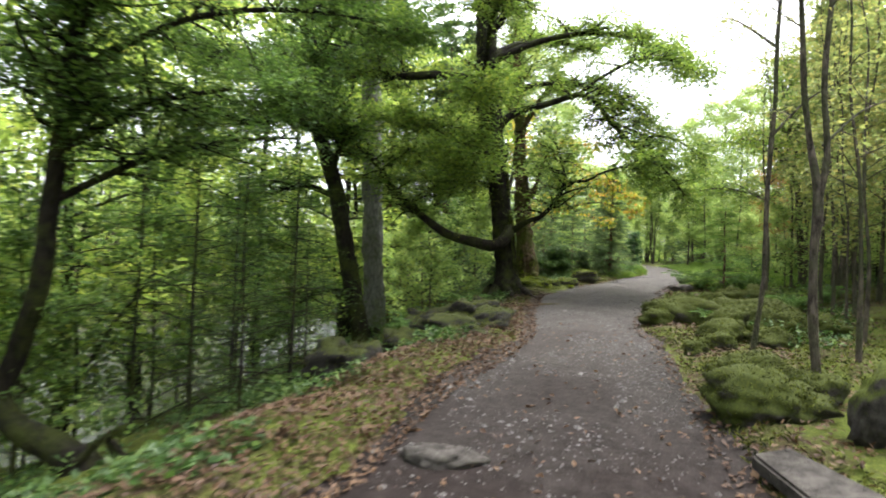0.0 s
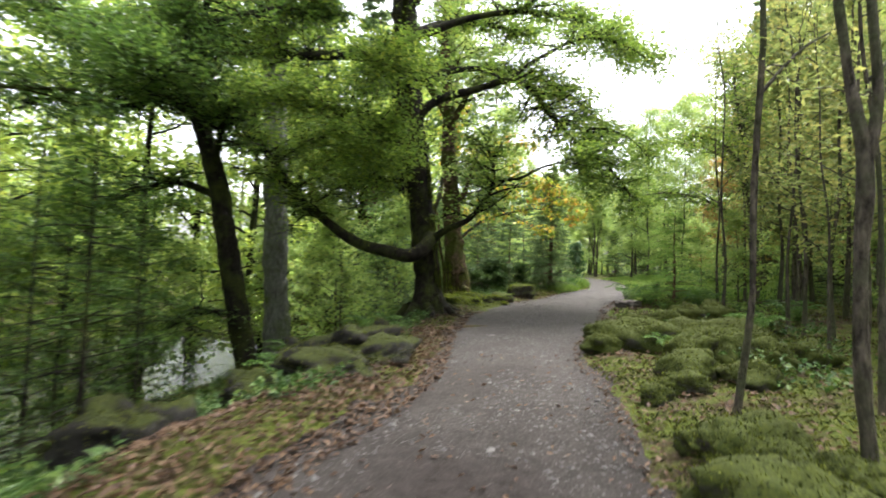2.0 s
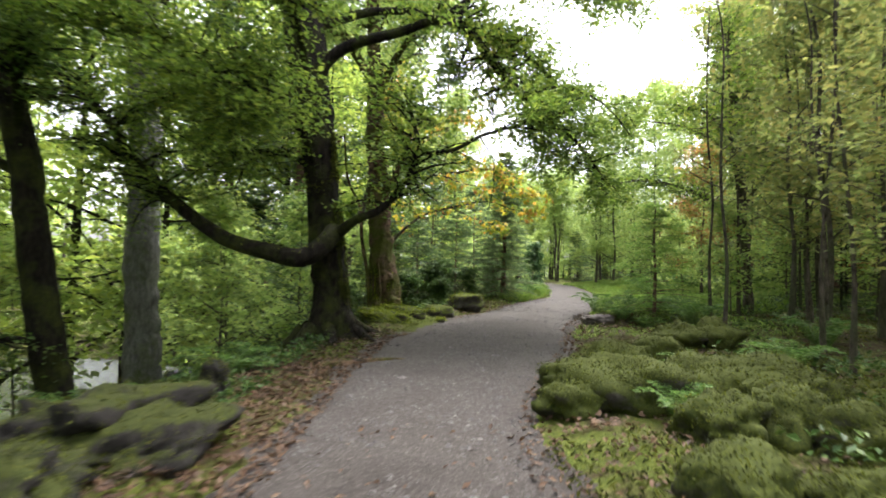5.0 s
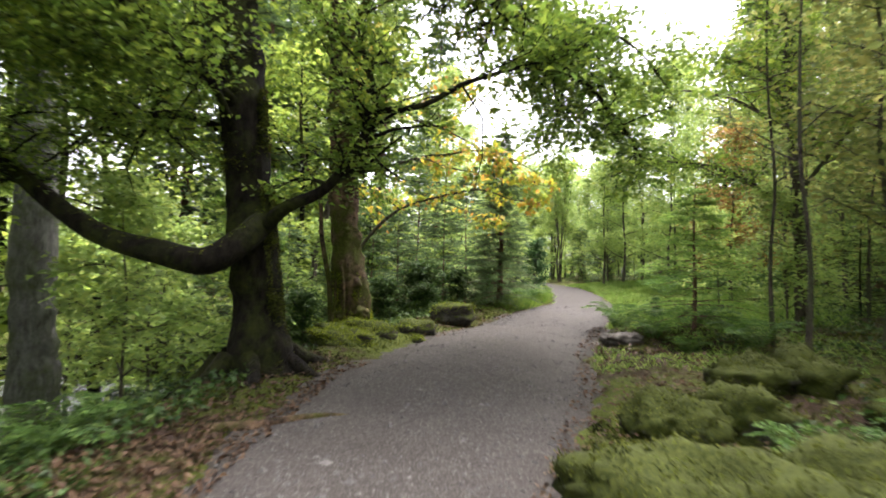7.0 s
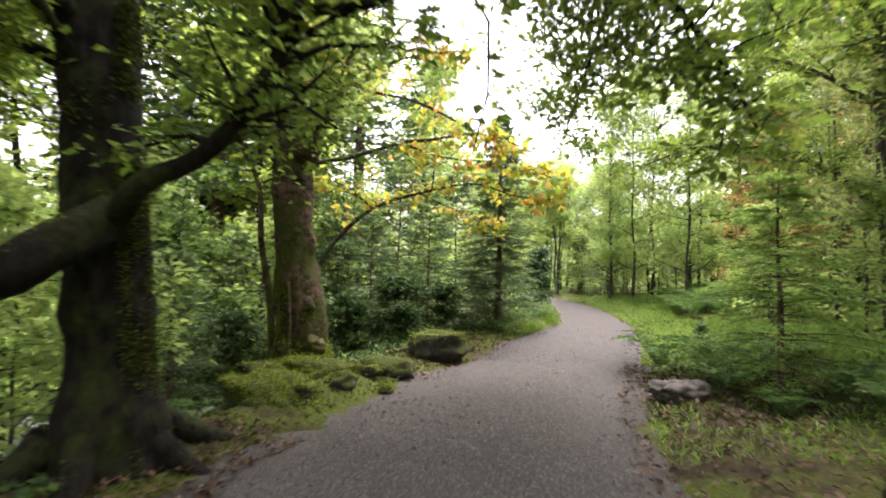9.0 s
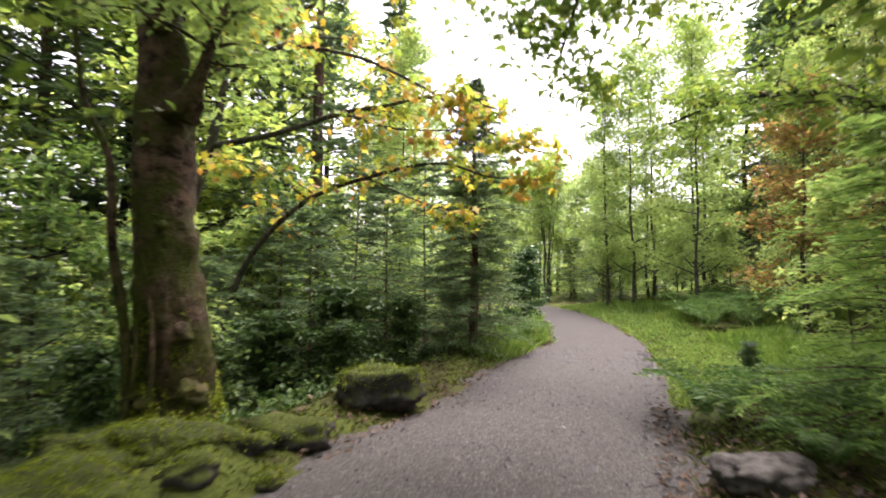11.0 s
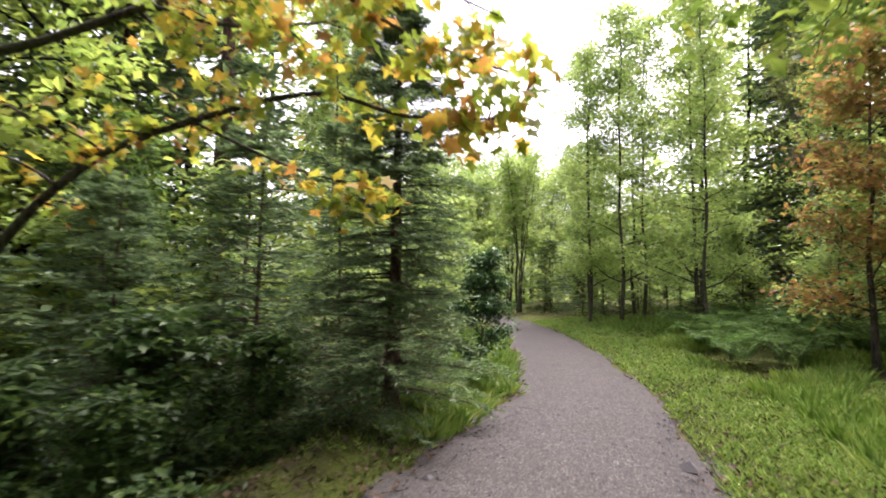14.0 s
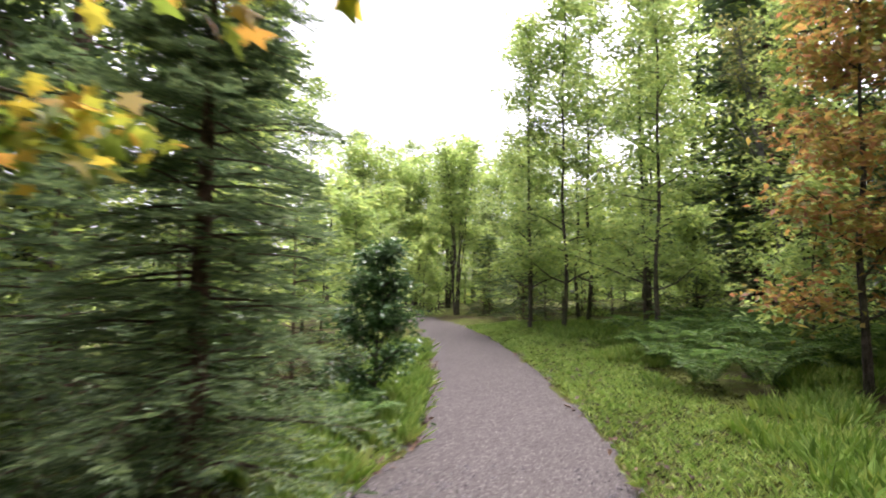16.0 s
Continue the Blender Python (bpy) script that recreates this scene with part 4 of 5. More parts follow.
hazel = broadleaf("hazel_clump", "clump of many thin stems with pale green leaves", 7.0, 0.42, 0.03, 1.1, BARK_THIN, LIGHT, 0.16, limbs=8, twigs=4, per=2, subs=2, stems=8, spread_xy=0.25)
hazel.matrix_basis = Matrix.Translation((1.0, 41.5, sit(1.0, 41.5)))
put(hazel, -3.2, 44, 1.0, 1.1)
for x, y, a, s in [(-0.9, 45.5, 2.0, 1.0), (2.4, 45.2, 3.1, 0.95), (0.6, 48.5, 4.4, 1.2), (-2.4, 48, 5.3, 1.15), (4.4, 47.5, 0.4, 1.15)]:
    put(hazel, x, y, a, s)
for x, y, a, s in [(-1.4, 52, 2.2, 1.1), (1.6, 53, 0.9, 1.15), (-4.6, 50, 3.9, 1.1), (4.6, 52, 5.2, 1.1)]:
    put(birch, x, y, a, s)
big = broadleaf("wood_tree", "leafy green woodland tree", 14.0, 0.1, 0.17, 4.4, BARK_DARK, WOOD_LIT, 0.3, limbs=24, twigs=7, per=2, subs=2, spread_xy=0.45)
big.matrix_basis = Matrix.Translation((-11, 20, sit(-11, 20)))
# the four at negative y stand unseen behind the start, added to shade it
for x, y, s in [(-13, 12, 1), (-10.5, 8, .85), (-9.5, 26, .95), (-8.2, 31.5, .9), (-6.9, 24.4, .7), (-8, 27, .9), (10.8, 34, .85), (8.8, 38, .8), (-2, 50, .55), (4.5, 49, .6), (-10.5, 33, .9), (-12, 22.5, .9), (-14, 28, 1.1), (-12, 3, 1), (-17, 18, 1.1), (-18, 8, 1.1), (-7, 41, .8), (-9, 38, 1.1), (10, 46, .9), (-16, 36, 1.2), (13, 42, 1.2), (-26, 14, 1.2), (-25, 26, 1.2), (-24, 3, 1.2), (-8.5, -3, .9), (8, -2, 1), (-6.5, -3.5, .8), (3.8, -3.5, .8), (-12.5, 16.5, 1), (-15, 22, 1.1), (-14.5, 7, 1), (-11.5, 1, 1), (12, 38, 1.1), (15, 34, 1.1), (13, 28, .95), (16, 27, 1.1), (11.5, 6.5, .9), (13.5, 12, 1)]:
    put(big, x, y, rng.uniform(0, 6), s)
stem = broadleaf("bare_pole", "very thin upright stem with few yellowing leaves", 7.5, 0.3, 0.032, 1.0, BARK_THIN, DULL, 0.1, limbs=9, twigs=3, per=2, subs=1, lean=0.06, spread_xy=0.14)
stem.matrix_basis = Matrix.Translation((4.3, 14.6, sit(4.3, 14.6)))
for k in range(34):
    y = 8.5 + 15 * ((k * 0.618) % 1)
    x = 3.3 + (k % 17) * 0.34 + rng.uniform(-0.2, 0.2) + max(0, y - 17) * 0.25
    put(stem, x, y, rng.uniform(0, 6), rng.uniform(0.75, 1.15))
for x, y, s in [(7.2, 20.5, .9), (8.0, 22.0, 1.0), (6.6, 21.4, .7)]:
    put(bare_spruce, x, y, s * 5, s)
# saplings take the paler leaf, so their colour carries the missing light
bush = broadleaf("leafy_sapling", "bushy sapling with green leaves coloured as if lit", 3.4, 0.06, 0.025, 1.3, BARK_THIN, LIGHT, 0.14, limbs=14, twigs=6, per=2, subs=2, category="sapling", spread_xy=0.16)
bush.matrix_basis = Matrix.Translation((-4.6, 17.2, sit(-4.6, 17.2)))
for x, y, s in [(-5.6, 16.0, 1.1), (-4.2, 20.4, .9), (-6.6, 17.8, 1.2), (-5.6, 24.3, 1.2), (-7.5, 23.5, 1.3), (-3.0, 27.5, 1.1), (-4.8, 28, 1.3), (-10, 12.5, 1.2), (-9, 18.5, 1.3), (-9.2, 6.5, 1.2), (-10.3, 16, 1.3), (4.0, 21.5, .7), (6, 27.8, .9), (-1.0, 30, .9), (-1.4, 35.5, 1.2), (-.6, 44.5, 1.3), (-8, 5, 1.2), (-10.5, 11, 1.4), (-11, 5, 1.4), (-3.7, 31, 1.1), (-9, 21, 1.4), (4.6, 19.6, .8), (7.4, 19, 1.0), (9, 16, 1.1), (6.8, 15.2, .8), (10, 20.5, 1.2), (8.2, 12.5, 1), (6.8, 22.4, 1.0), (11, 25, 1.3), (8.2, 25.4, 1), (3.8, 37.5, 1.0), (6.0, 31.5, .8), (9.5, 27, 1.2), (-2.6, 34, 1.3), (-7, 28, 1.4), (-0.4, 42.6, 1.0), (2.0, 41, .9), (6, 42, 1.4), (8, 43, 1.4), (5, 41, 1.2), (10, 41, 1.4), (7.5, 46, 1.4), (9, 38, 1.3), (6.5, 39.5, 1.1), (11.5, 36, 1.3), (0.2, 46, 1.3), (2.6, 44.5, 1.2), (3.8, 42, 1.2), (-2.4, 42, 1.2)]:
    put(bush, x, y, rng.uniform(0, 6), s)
bank_sapling = broadleaf("bank_sapling", "sapling on the river bank with leaves darkened for shade", 4.2, 0.12, 0.03, 1.5, BARK_DARK, SHADY, 0.12, limbs=15, twigs=6, per=2, subs=2, category="sapling", spread_xy=0.16)
bank_sapling.matrix_basis = Matrix.Translation((-8.6, 11.6, sit(-8.6, 11.6)))
for x, y, s in [(-7.3, 11.2, 1.0), (-7.6, 9.8, 1.2), (-8.2, 6.6, 1.2), (-7.2, 5.0, 1.0), (-8.8, 8.6, 1.3), (-6.4, 20.6, 1.2), (-4.8, 24.6, 1.2), (-6.8, 26.6, 1.4)]:
    put(bank_sapling, x, y, rng.uniform(0, 6), s)
pine = conifer("tall_conifer", "tall conifer with a bare reddish brown trunk behind the young spruces", 15, 2.8, 16, 5, NEEDLE, 0.42, bare=0.33, twigs=7, needles=5, radius=0.22, droop=0.06)
pine.matrix_basis = Matrix.Translation((-6.0, 29.2, sit(-6.0, 29.2)))
for x, y, s in [(-8.6, 25.2, .95), (-10.5, 29, 1.1), (-5.0, 35, .9)]:
    put(pine, x, y, s * 7, s)
shrub = broadleaf("shade_shrub", "low dark green shrub in the shade of the spruces", 1.7, 0.04, 0.018, 0.85, BARK_THIN, HERB, 0.11, limbs=14, twigs=6, per=3, subs=2, category="shrub", spread_xy=0.12)
shrub.matrix_basis = Matrix.Translation((-2.6, 22.0, sit(-2.6, 22.0)))
for x, y, s in [(-1.75, 22.4, .7), (-3.3, 21.2, .9), (-1.3, 24.6, .8), (-3.7, 20.2, .8), (-2.9, 23.4, 1.1), (-4.3, 22.2, 1.0), (-2.3, 21.1, .6), (-4.4, 19.4, .9)]:
    put(shrub, x, y, rng.uniform(0, 6), s)
copper = broadleaf("copper_beech_sapling", "sapling with orange and coppery autumn leaves", 5.2, 0.2, 0.05, 1.6, BARK_THIN, COPPER, 0.12, limbs=16, twigs=7, per=4, subs=2)
copper.matrix_basis = Matrix.Translation((5.6, 26.2, sit(5.6, 26.2)))
put(copper, 9.6, 29.5, 2.0, 1.2)
put(copper, 9.0, 23.0, 1.0, 1.0)
holly = broadleaf("holly_bush", "dark glossy holly bush at the path edge", 1.35, 0.03, 0.02, 0.62, BARK_THIN, HOLLY, 0.065, limbs=20, twigs=6, per=4, subs=2, category="bush", rise=0.8, spread_xy=0.07)
holly.matrix_basis = Matrix.Translation((-0.02, 25.35, sit(-0.02, 25.35))) @ Matrix.Diagonal((1, 1, 1.3, 1))
put(holly, 2.6, 20.9, 1.0, .34, .8, "low dark evergreen plant in the grass")

# leaning pale birch by the dark spruces
whole_tree("leaning_birch", 8.45, 32.2, "pale leaning birch stem against dark spruces",
           [(8.5, 32.2, 1.0, .11), (8.45, 32.2, 1.5, .095), (8.1, 32.2, 3.85, .08), (7.7, 32.2, 6.0, .065), (7.3, 32.2, 8.5, .03)],
           [[(7.9, 32.2, 5, .03), (7.2, 31.8, 5.8, .02), (6.6, 31.4, 6.2, .01)], [(7.6, 32.2, 6.5, .03), (8.2, 31.8, 7.2, .02), (8.8, 31.4, 7.5, .01)]],
           BARK_PALE, DULL, 0.1, twigs=14, reach=0.9, per=3, seg=9)


# ---- rocks ----
def boulder(name, x, y, rx, ry, rz, label, mat, seed, sink=0.3, turn=0.0, sub=4, jag=0.8, moss=0, moss_mat=None, box=1.0):
    bm = bmesh.new()
    bmesh.ops.create_icosphere(bm, subdivisions=sub, radius=1.0)
    co = np.array([v.co for v in bm.verts])
    k = 1 + jag * (fnoise(co[:, 0] * 1.6 + seed, co[:, 1] * 1.6, co[:, 2] * 1.6, seed) - 0.44) * 2 + 0.55 * (fnoise(co[:, 0] * 6 + seed, co[:, 1] * 6, co[:, 2] * 6, seed + 5) - 0.44)
    co = np.sign(co) * np.abs(co) ** box * k[:, None] * np.array([rx, ry, rz])
    for v, p in zip(bm.verts, co):
        v.co = p
    me = bpy.data.meshes.new(name)
    bm.to_mesh(me)
    bm.free()
    me.polygons.foreach_set("use_smooth", np.full(len(me.polygons), True))
    me.materials.append(mat)
    ob = new(name, me)
    ob.matrix_basis = Matrix.Translation((x, y, sit(x, y) + rz * (1 - 2 * sink))) @ Matrix.Rotation(turn, 4, "Z") @ Matrix.Rotation(0.25 * math.sin(seed * 2.7), 4, "X")
    if moss:
        up = co[:, 2] > (-0.1 + 0.6 * fnoise(co[:, 0] * 4, co[:, 1] * 4, seed, 7)) * rz
        pick = co[up][rng.integers(0, up.sum(), moss)]
        pick = pick + rng.normal(0, 0.018, pick.shape)
        out = unit(pick / np.array([rx, ry, rz])) * 0.8 + np.array([0, 0, 0.35])
        part("moss", leaf_mesh("moss", pick, 0.027, moss_mat or MOSSY, 0.9, 0.5, out + rng.normal(0, 0.7, out.shape)), ob, "cushion of soft green moss", "stuff")
    return tagged(ob, label, "rock")


ROCKS = [(1.7, 5.9, .48, .4, .28), (2.1, 6.35, .33, .28, .24), (1.75, 7.0, .36, .3, .26), (1.42, 7.3, .14, .13, .15), (1.3, 8.7, .16, .14, .13), (1.75, 9.7, .32, .28, .22), (2.35, 9.6, .36, .28, .24),
         (.9, 11.7, .34, .3, .26), (1.35, 12.1, .75, .5, .34), (2.1, 12.2, .8, .55, .36), (2.0, 10.8, .35, .3, .26), (2.45, 10.95, .38, .32, .3), (2.85, 10.7, .34, .3, .28),
         (1.6, 9.1, .25, .22, .18), (1.5, 13.8, .4, .3, .24), (2.05, 13.9, .4, .35, .26), (2.9, 12.1, .75, .5, .34)]
ROCKS += [(2.55, 15.2, .4, .35, .25), (3.1, 15.35, .45, .4, .28), (3.4, 11.2, .4, .4, .25), (3.6, 14.0, .5, .4, .25)]
for k, (x, y, a, b_, c) in enumerate(ROCKS):
    boulder("mossy_boulder", x, y, a, b_, c, "low boulder thickly covered in green moss", ROCK_MOSS, k + 1, 0.36, 0.3 * math.sin(k * 2.1), jag=0.65, moss=int(4200 * a * (b_ + c) + 200))
for k, (x, y, a, b_, c, s) in enumerate([(-2.1, 9.6, .45, .65, .2, .3), (-2.7, 9.9, .62, .75, .3, .3), (-3.3, 10.4, .6, .6, .32, .3), (-2.35, 8.7, .5, .5, .2, .3), (-2.9, 8.4, .5, .5, .24, .3), (-3.1, 6.6, .45, .4, .36, .25), (-2.75, 11.4, .16, .15, .24, .1)]):
    boulder("bank_boulder", x, y, a, b_, c, "dark boulder half covered in moss and ferns", ROCK_BANK, k + 31, s + 0.1, k * 1.3, jag=0.9, moss=int(3000 * a))
boulder("path_boulder", -1.38, 19.55, .44, .32, .24, "squat dark boulder with a mossy top at the path edge", ROCK_HALF, 51, 0.2, 0.3, jag=0.3, moss=1300, moss_mat=MOSS_BRIGHT, box=0.82)
for k, (x, y, s) in enumerate([(-1.75, 18.3, .3), (-2.05, 17.4, .2), (-2.25, 16.9, .18), (-1.95, 18.0, .17), (-2.6, 17.9, .25), (-1.6, 17.6, .13)]):
    boulder("edge_stone", x, y, s, s * .7, s * .5, "small mossy stone beside the path", ROCK_HALF, 61 + k, 0.3, k, 3, moss=260, moss_mat=MOSS_BRIGHT)
boulder("flat_stone", 1.6, 17.95, .36, .24, .12, "pale flat stone in the grass verge", rock_material("pale_rock", -0.6, 1.6), 71, 0.36, 0.4, jag=0.5)
boulder("buried_stone", -0.75, 3.85, .26, .16, .1, "grey stone half sunk in the path", ROCK_BARE, 73, 0.35, 0.2)
boulder("standing_stone", 2.4, 5.2, .3, .22, .42, "upright weathered stone with lichen", ROCK_HALF, 75, 0.2, 0.7, jag=0.25)
for x, y, a, b_, c in [(-2.6, 16.9, .42, .55, .14), (-2.65, 17.9, .5, .6, .2), (-2.95, 18.5, .4, .4, .2)]:
    boulder("moss_mound", x, y, a, b_, c, "bright green cushion of moss over roots", ROCK_MOSS, int(y * 10), 0.4, y, jag=0.7, moss=3200, moss_mat=MOSS_BRIGHT)


# ---- far woods that close the view ----
def far_woods():
    crowns, stems = [], []
    spots = []
    for k in range(330):
        zone = k % 4
        if zone == 0:
            spots.append((rng.uniform(-52, -27), rng.uniform(-20, 60)))
        elif zone == 1:
            spots.append((rng.uniform(17, 48), rng.uniform(-20, 60)))
        elif zone == 2:
            spots.append((rng.uniform(-30, 34), rng.uniform(50, 78)))
        else:
            spots.append((rng.uniform(-40, 40), rng.uniform(-40, -14)))
    for x, y in spots:
        h, z = rng.uniform(9, 14) * (0.72 if y > 48 else 1.0), sit(x, y)
        n = 210
        u = rng.uniform(0.01, 1, n) ** 1.35
        a = rng.uniform(0, 2 * np.pi, n)
        r = rng.uniform(0.4, 1.0, n) * 2.9 * np.sqrt(np.clip(1.05 - u, 0, 1)) * (0.75 + 0.5 * vnoise(u * 6, k, a))
        crowns.append(np.stack([x + r * np.cos(a), y + r * np.sin(a), z + u * h], 1))
        stems.append(tube(np.array([[x, y, z - 0.3, 0.16], [x + 0.1, y, z + h * 0.4, 0.11], [x, y + 0.2, z + h * 0.85, 0.03]]), 5))
    b = base_of("far_wood", 0, 60, sit(0, 60), "dense green woodland in the distance", "woods")
    tagged(b, kind="stuff")
    home = np.array([0, 60, sit(0, 60)])
    v, f = join(stems)
    part("stem", raw_mesh("stem", v - home, f, BARK_THIN), b, kind="stuff")
    part("foliage", leaf_mesh("foliage", np.vstack(crowns) - home, 0.62, LIGHT, 0.6, 0.7), b, kind="stuff")


far_woods()


# ---- ground cover ----
def strew(n, y0, y1, side, near, far, power=1.0):
    """Points on the ground beside the path: side -1 left, 1 right."""
    y = rng.uniform(y0, y1, n)
    d = near + (far - near) * rng.uniform(0, 1, n) ** power
    x = np.where(side < 0, left_edge(y) - d, right_edge(y) + d)
    return np.stack([x, y, land(x, y)], 1)


def thin_out(p, scale, level, seed):
    return p[fnoise(p[:, 0] * scale, p[:, 1] * scale, 0, seed) > level]


def cover(name, label, p, size, mat, up, tilt=0.5, narrow=0.5, category="ground cover"):
    n = len(p)
    a = rng.uniform(0, 2 * np.pi, n)
    way = np.stack([np.cos(a), np.sin(a), np.abs(rng.normal(up, 0.3, n))], 1)
    return tagged(new(name, leaf_mesh(name, p, size, mat, tilt, narrow, way)), label, category, kind="stuff")


def tufts(p, blades, size, width):
    """Tufts of grass: blades lean out from each centre."""
    n = len(p)
    a = rng.uniform(0, 2 * np.pi, (n, blades))
    r = np.abs(rng.normal(0, width, (n, blades)))
    q = np.stack([p[:, None, 0] + r * np.cos(a), p[:, None, 1] + r * np.sin(a)], -1).reshape(-1, 2)
    at = np.column_stack([q, land(q[:, 0], q[:, 1]) - 0.01])
    way = np.stack([np.cos(a) * (0.25 + r * 5), np.sin(a) * (0.25 + r * 5), np.full_like(a, 1.0)], -1).reshape(-1, 3)
    mesh = leaf_mesh("grass_tufts", at, size, GRASS, 0.5, 0.026, way + rng.normal(0, 0.2, way.shape))
    return tagged(new("grass_tufts", mesh), "lush tufts of long green grass beside the path", "grass", kind="stuff")


tufts(np.vstack([thin_out(strew(5600, 20.5, 36, 1, 1.2, 7, 1.0), 0.9, 0.45, 41), thin_out(strew(700, 22.5, 31, -1, 0.05, 0.9, 1.2), 1.1, 0.36, 43)]), 22, 0.2, 0.06)
verge = np.vstack([thin_out(strew(34000, 20.5, 36, 1, 0.1, 6, 1.2), 0.9, 0.34, 41), thin_out(strew(8000, 16, 21, 1, 0.05, 4, 1.2), 1.1, 0.38, 42), thin_out(strew(7000, 22, 31, -1, 0.05, 1.0, 1.2), 1.1, 0.36, 43)])
lawn = np.vstack([verge, strew(26000, 20, 36, 1, 0.02, 1.5, 1.0), strew(4000, 24, 32, -1, 0.02, 0.5, 1.0)])
cover("short_verge", "short bright grass along the path", lawn, 0.085, GRASS, 0.9, 0.7, 0.04, "grass")
short = np.vstack([thin_out(strew(30000, 3, 21, 1, 0.05, 6, 1.3), 0.8, 0.40, 44), thin_out(strew(9000, 20, 34, 1, 0.0, 2.0, 1.0), 0.8, 0.25, 45), strew(9000, 13, 30, -1, 0.1, 2.6, 1.2), strew(1500, 3, 13, -1, 0.8, 3.0, 1.0)])
cover("short_grass", "short mossy grass on the forest floor", short, 0.07, MOSSY, 0.7, 0.9, 0.2, "grass")
herbs = np.vstack([thin_out(strew(22000, 2.5, 15, -1, 0.6, 5.5, 1.1), 0.9, 0.42, 46), thin_out(strew(16000, 15, 30, -1, 0.9, 6, 1.0), 0.9, 0.36, 47), thin_out(strew(14000, 9, 24, 1, 1.6, 8, 1.0), 0.7, 0.44, 48)])
herbs[:, 2] += rng.uniform(0, 0.32, len(herbs)) * np.clip(fnoise(herbs[:, 0] * 1.4, herbs[:, 1] * 1.4, 0, 49) * 2.2 - 0.4, 0.1, 1)
cover("low_herbs", "low leafy herbs and ferns covering the bank", herbs, 0.085, HERB, 0.35, 0.6, 0.6)
litter = np.vstack([strew(5200, 2.5, 16, -1, -0.25, 1.1, 1.3), strew(9000, 1.5, 13, -1, 0.0, 2.4, 1.0), strew(4200, 2.5, 20, 1, -0.2, 1.6, 1.2), strew(5000, 2.5, 20, 1, 0.3, 7, 1.0), strew(1500, 18, 30, -1, -0.1, 1.0, 1.4), strew(350, 20, 30, 1, -0.1, 0.7, 1.2),
                    strew(380, 2.5, 11, 1, -2.4, 0.0, 1.0)])
litter[:, 2] += 0.035
cover("fallen_leaves", "scattered brown and tan fallen leaves", litter, 0.065, LITTER, 0.05, 0.35, 0.6, "leaf litter")


def pebbles():
    n = 17000
    y = rng.uniform(2, 24, n)
    x = left_edge(y) + (right_edge(y) - left_edge(y)) * rng.uniform(0.02, 0.98, n)
    keep = (fnoise(x * 1.6, y * 1.6, 0, 51) > 0.38) & (rng.uniform(0, 1, n) < 0.35 + y / 18)
    x, y = x[keep], y[keep]
    n = len(x)
    s = rng.lognormal(-4.65, 0.52, n)
    octa = np.array([[1, 0, 0], [0, 1, 0], [-1, 0, 0], [0, -1, 0], [0, 0, 0.6], [0, 0, -0.6]], float)
    tri = np.array([[0, 1, 4], [1, 2, 4], [2, 3, 4], [3, 0, 4], [1, 0, 5], [2, 1, 5], [3, 2, 5], [0, 3, 5]])
    turn = rng.uniform(0, 2 * np.pi, n)
    shape = octa[None] * s[:, None, None] * rng.uniform(0.7, 1.4, (n, 6, 3))
    c, d = np.cos(turn)[:, None], np.sin(turn)[:, None]
    px, pyy = shape[..., 0] * c - shape[..., 1] * d, shape[..., 0] * d + shape[..., 1] * c
    v = np.stack([px + x[:, None], pyy + y[:, None], shape[..., 2] + (land(x, y) + 0.03)[:, None]], -1)
    f = (tri[None] + np.arange(n)[:, None, None] * 6).reshape(-1, 3)
    tagged(new("path_gravel", raw_mesh("path_gravel", v.reshape(-1, 3), f, PEBBLE, False)), "loose grey gravel on the path", "gravel", kind="stuff")


pebbles()


# ---- ferns ----
def fern():
    b = base_of("fern", 0, 0, 0, "green fern with arching fronds", "fern", "ferns on the forest floor")
    at, way = [], []
    rows = [[0, 0, 0, .006], [.18, 0, .3, .005], [.4, 0, .46, .004], [.68, 0, .42, .002]]
    ln = smooth_line(rows, 0.03)
    for k in range(4, len(ln) - 1):
        s = np.sin(np.pi * min(1, 0.15 + 0.85 * (1 - k / len(ln))))
        for side in (-1, 1):
            for m in (0.0, 0.33, 0.66):
                at.append(ln[k, :3] + np.array([0.02, side * 0.17 * s * m, 0]))
                way.append((0.45, side * 1.0, -0.1))
    blade = leaf_mesh("frond", np.array(at), 0.085, FERN, 0.25, 0.35, np.array(way))
    for k in range(8):
        o = part("frond", blade, b)
        o.matrix_basis = Matrix.Rotation(k * 0.785 + 0.2 * (k % 3), 4, "Z") @ Matrix.Rotation(0.12 * (k % 3 - 1), 4, "Y")
    return b


one = fern()
one.matrix_basis = Matrix.Translation((1.75, 19.4, sit(1.75, 19.4)))
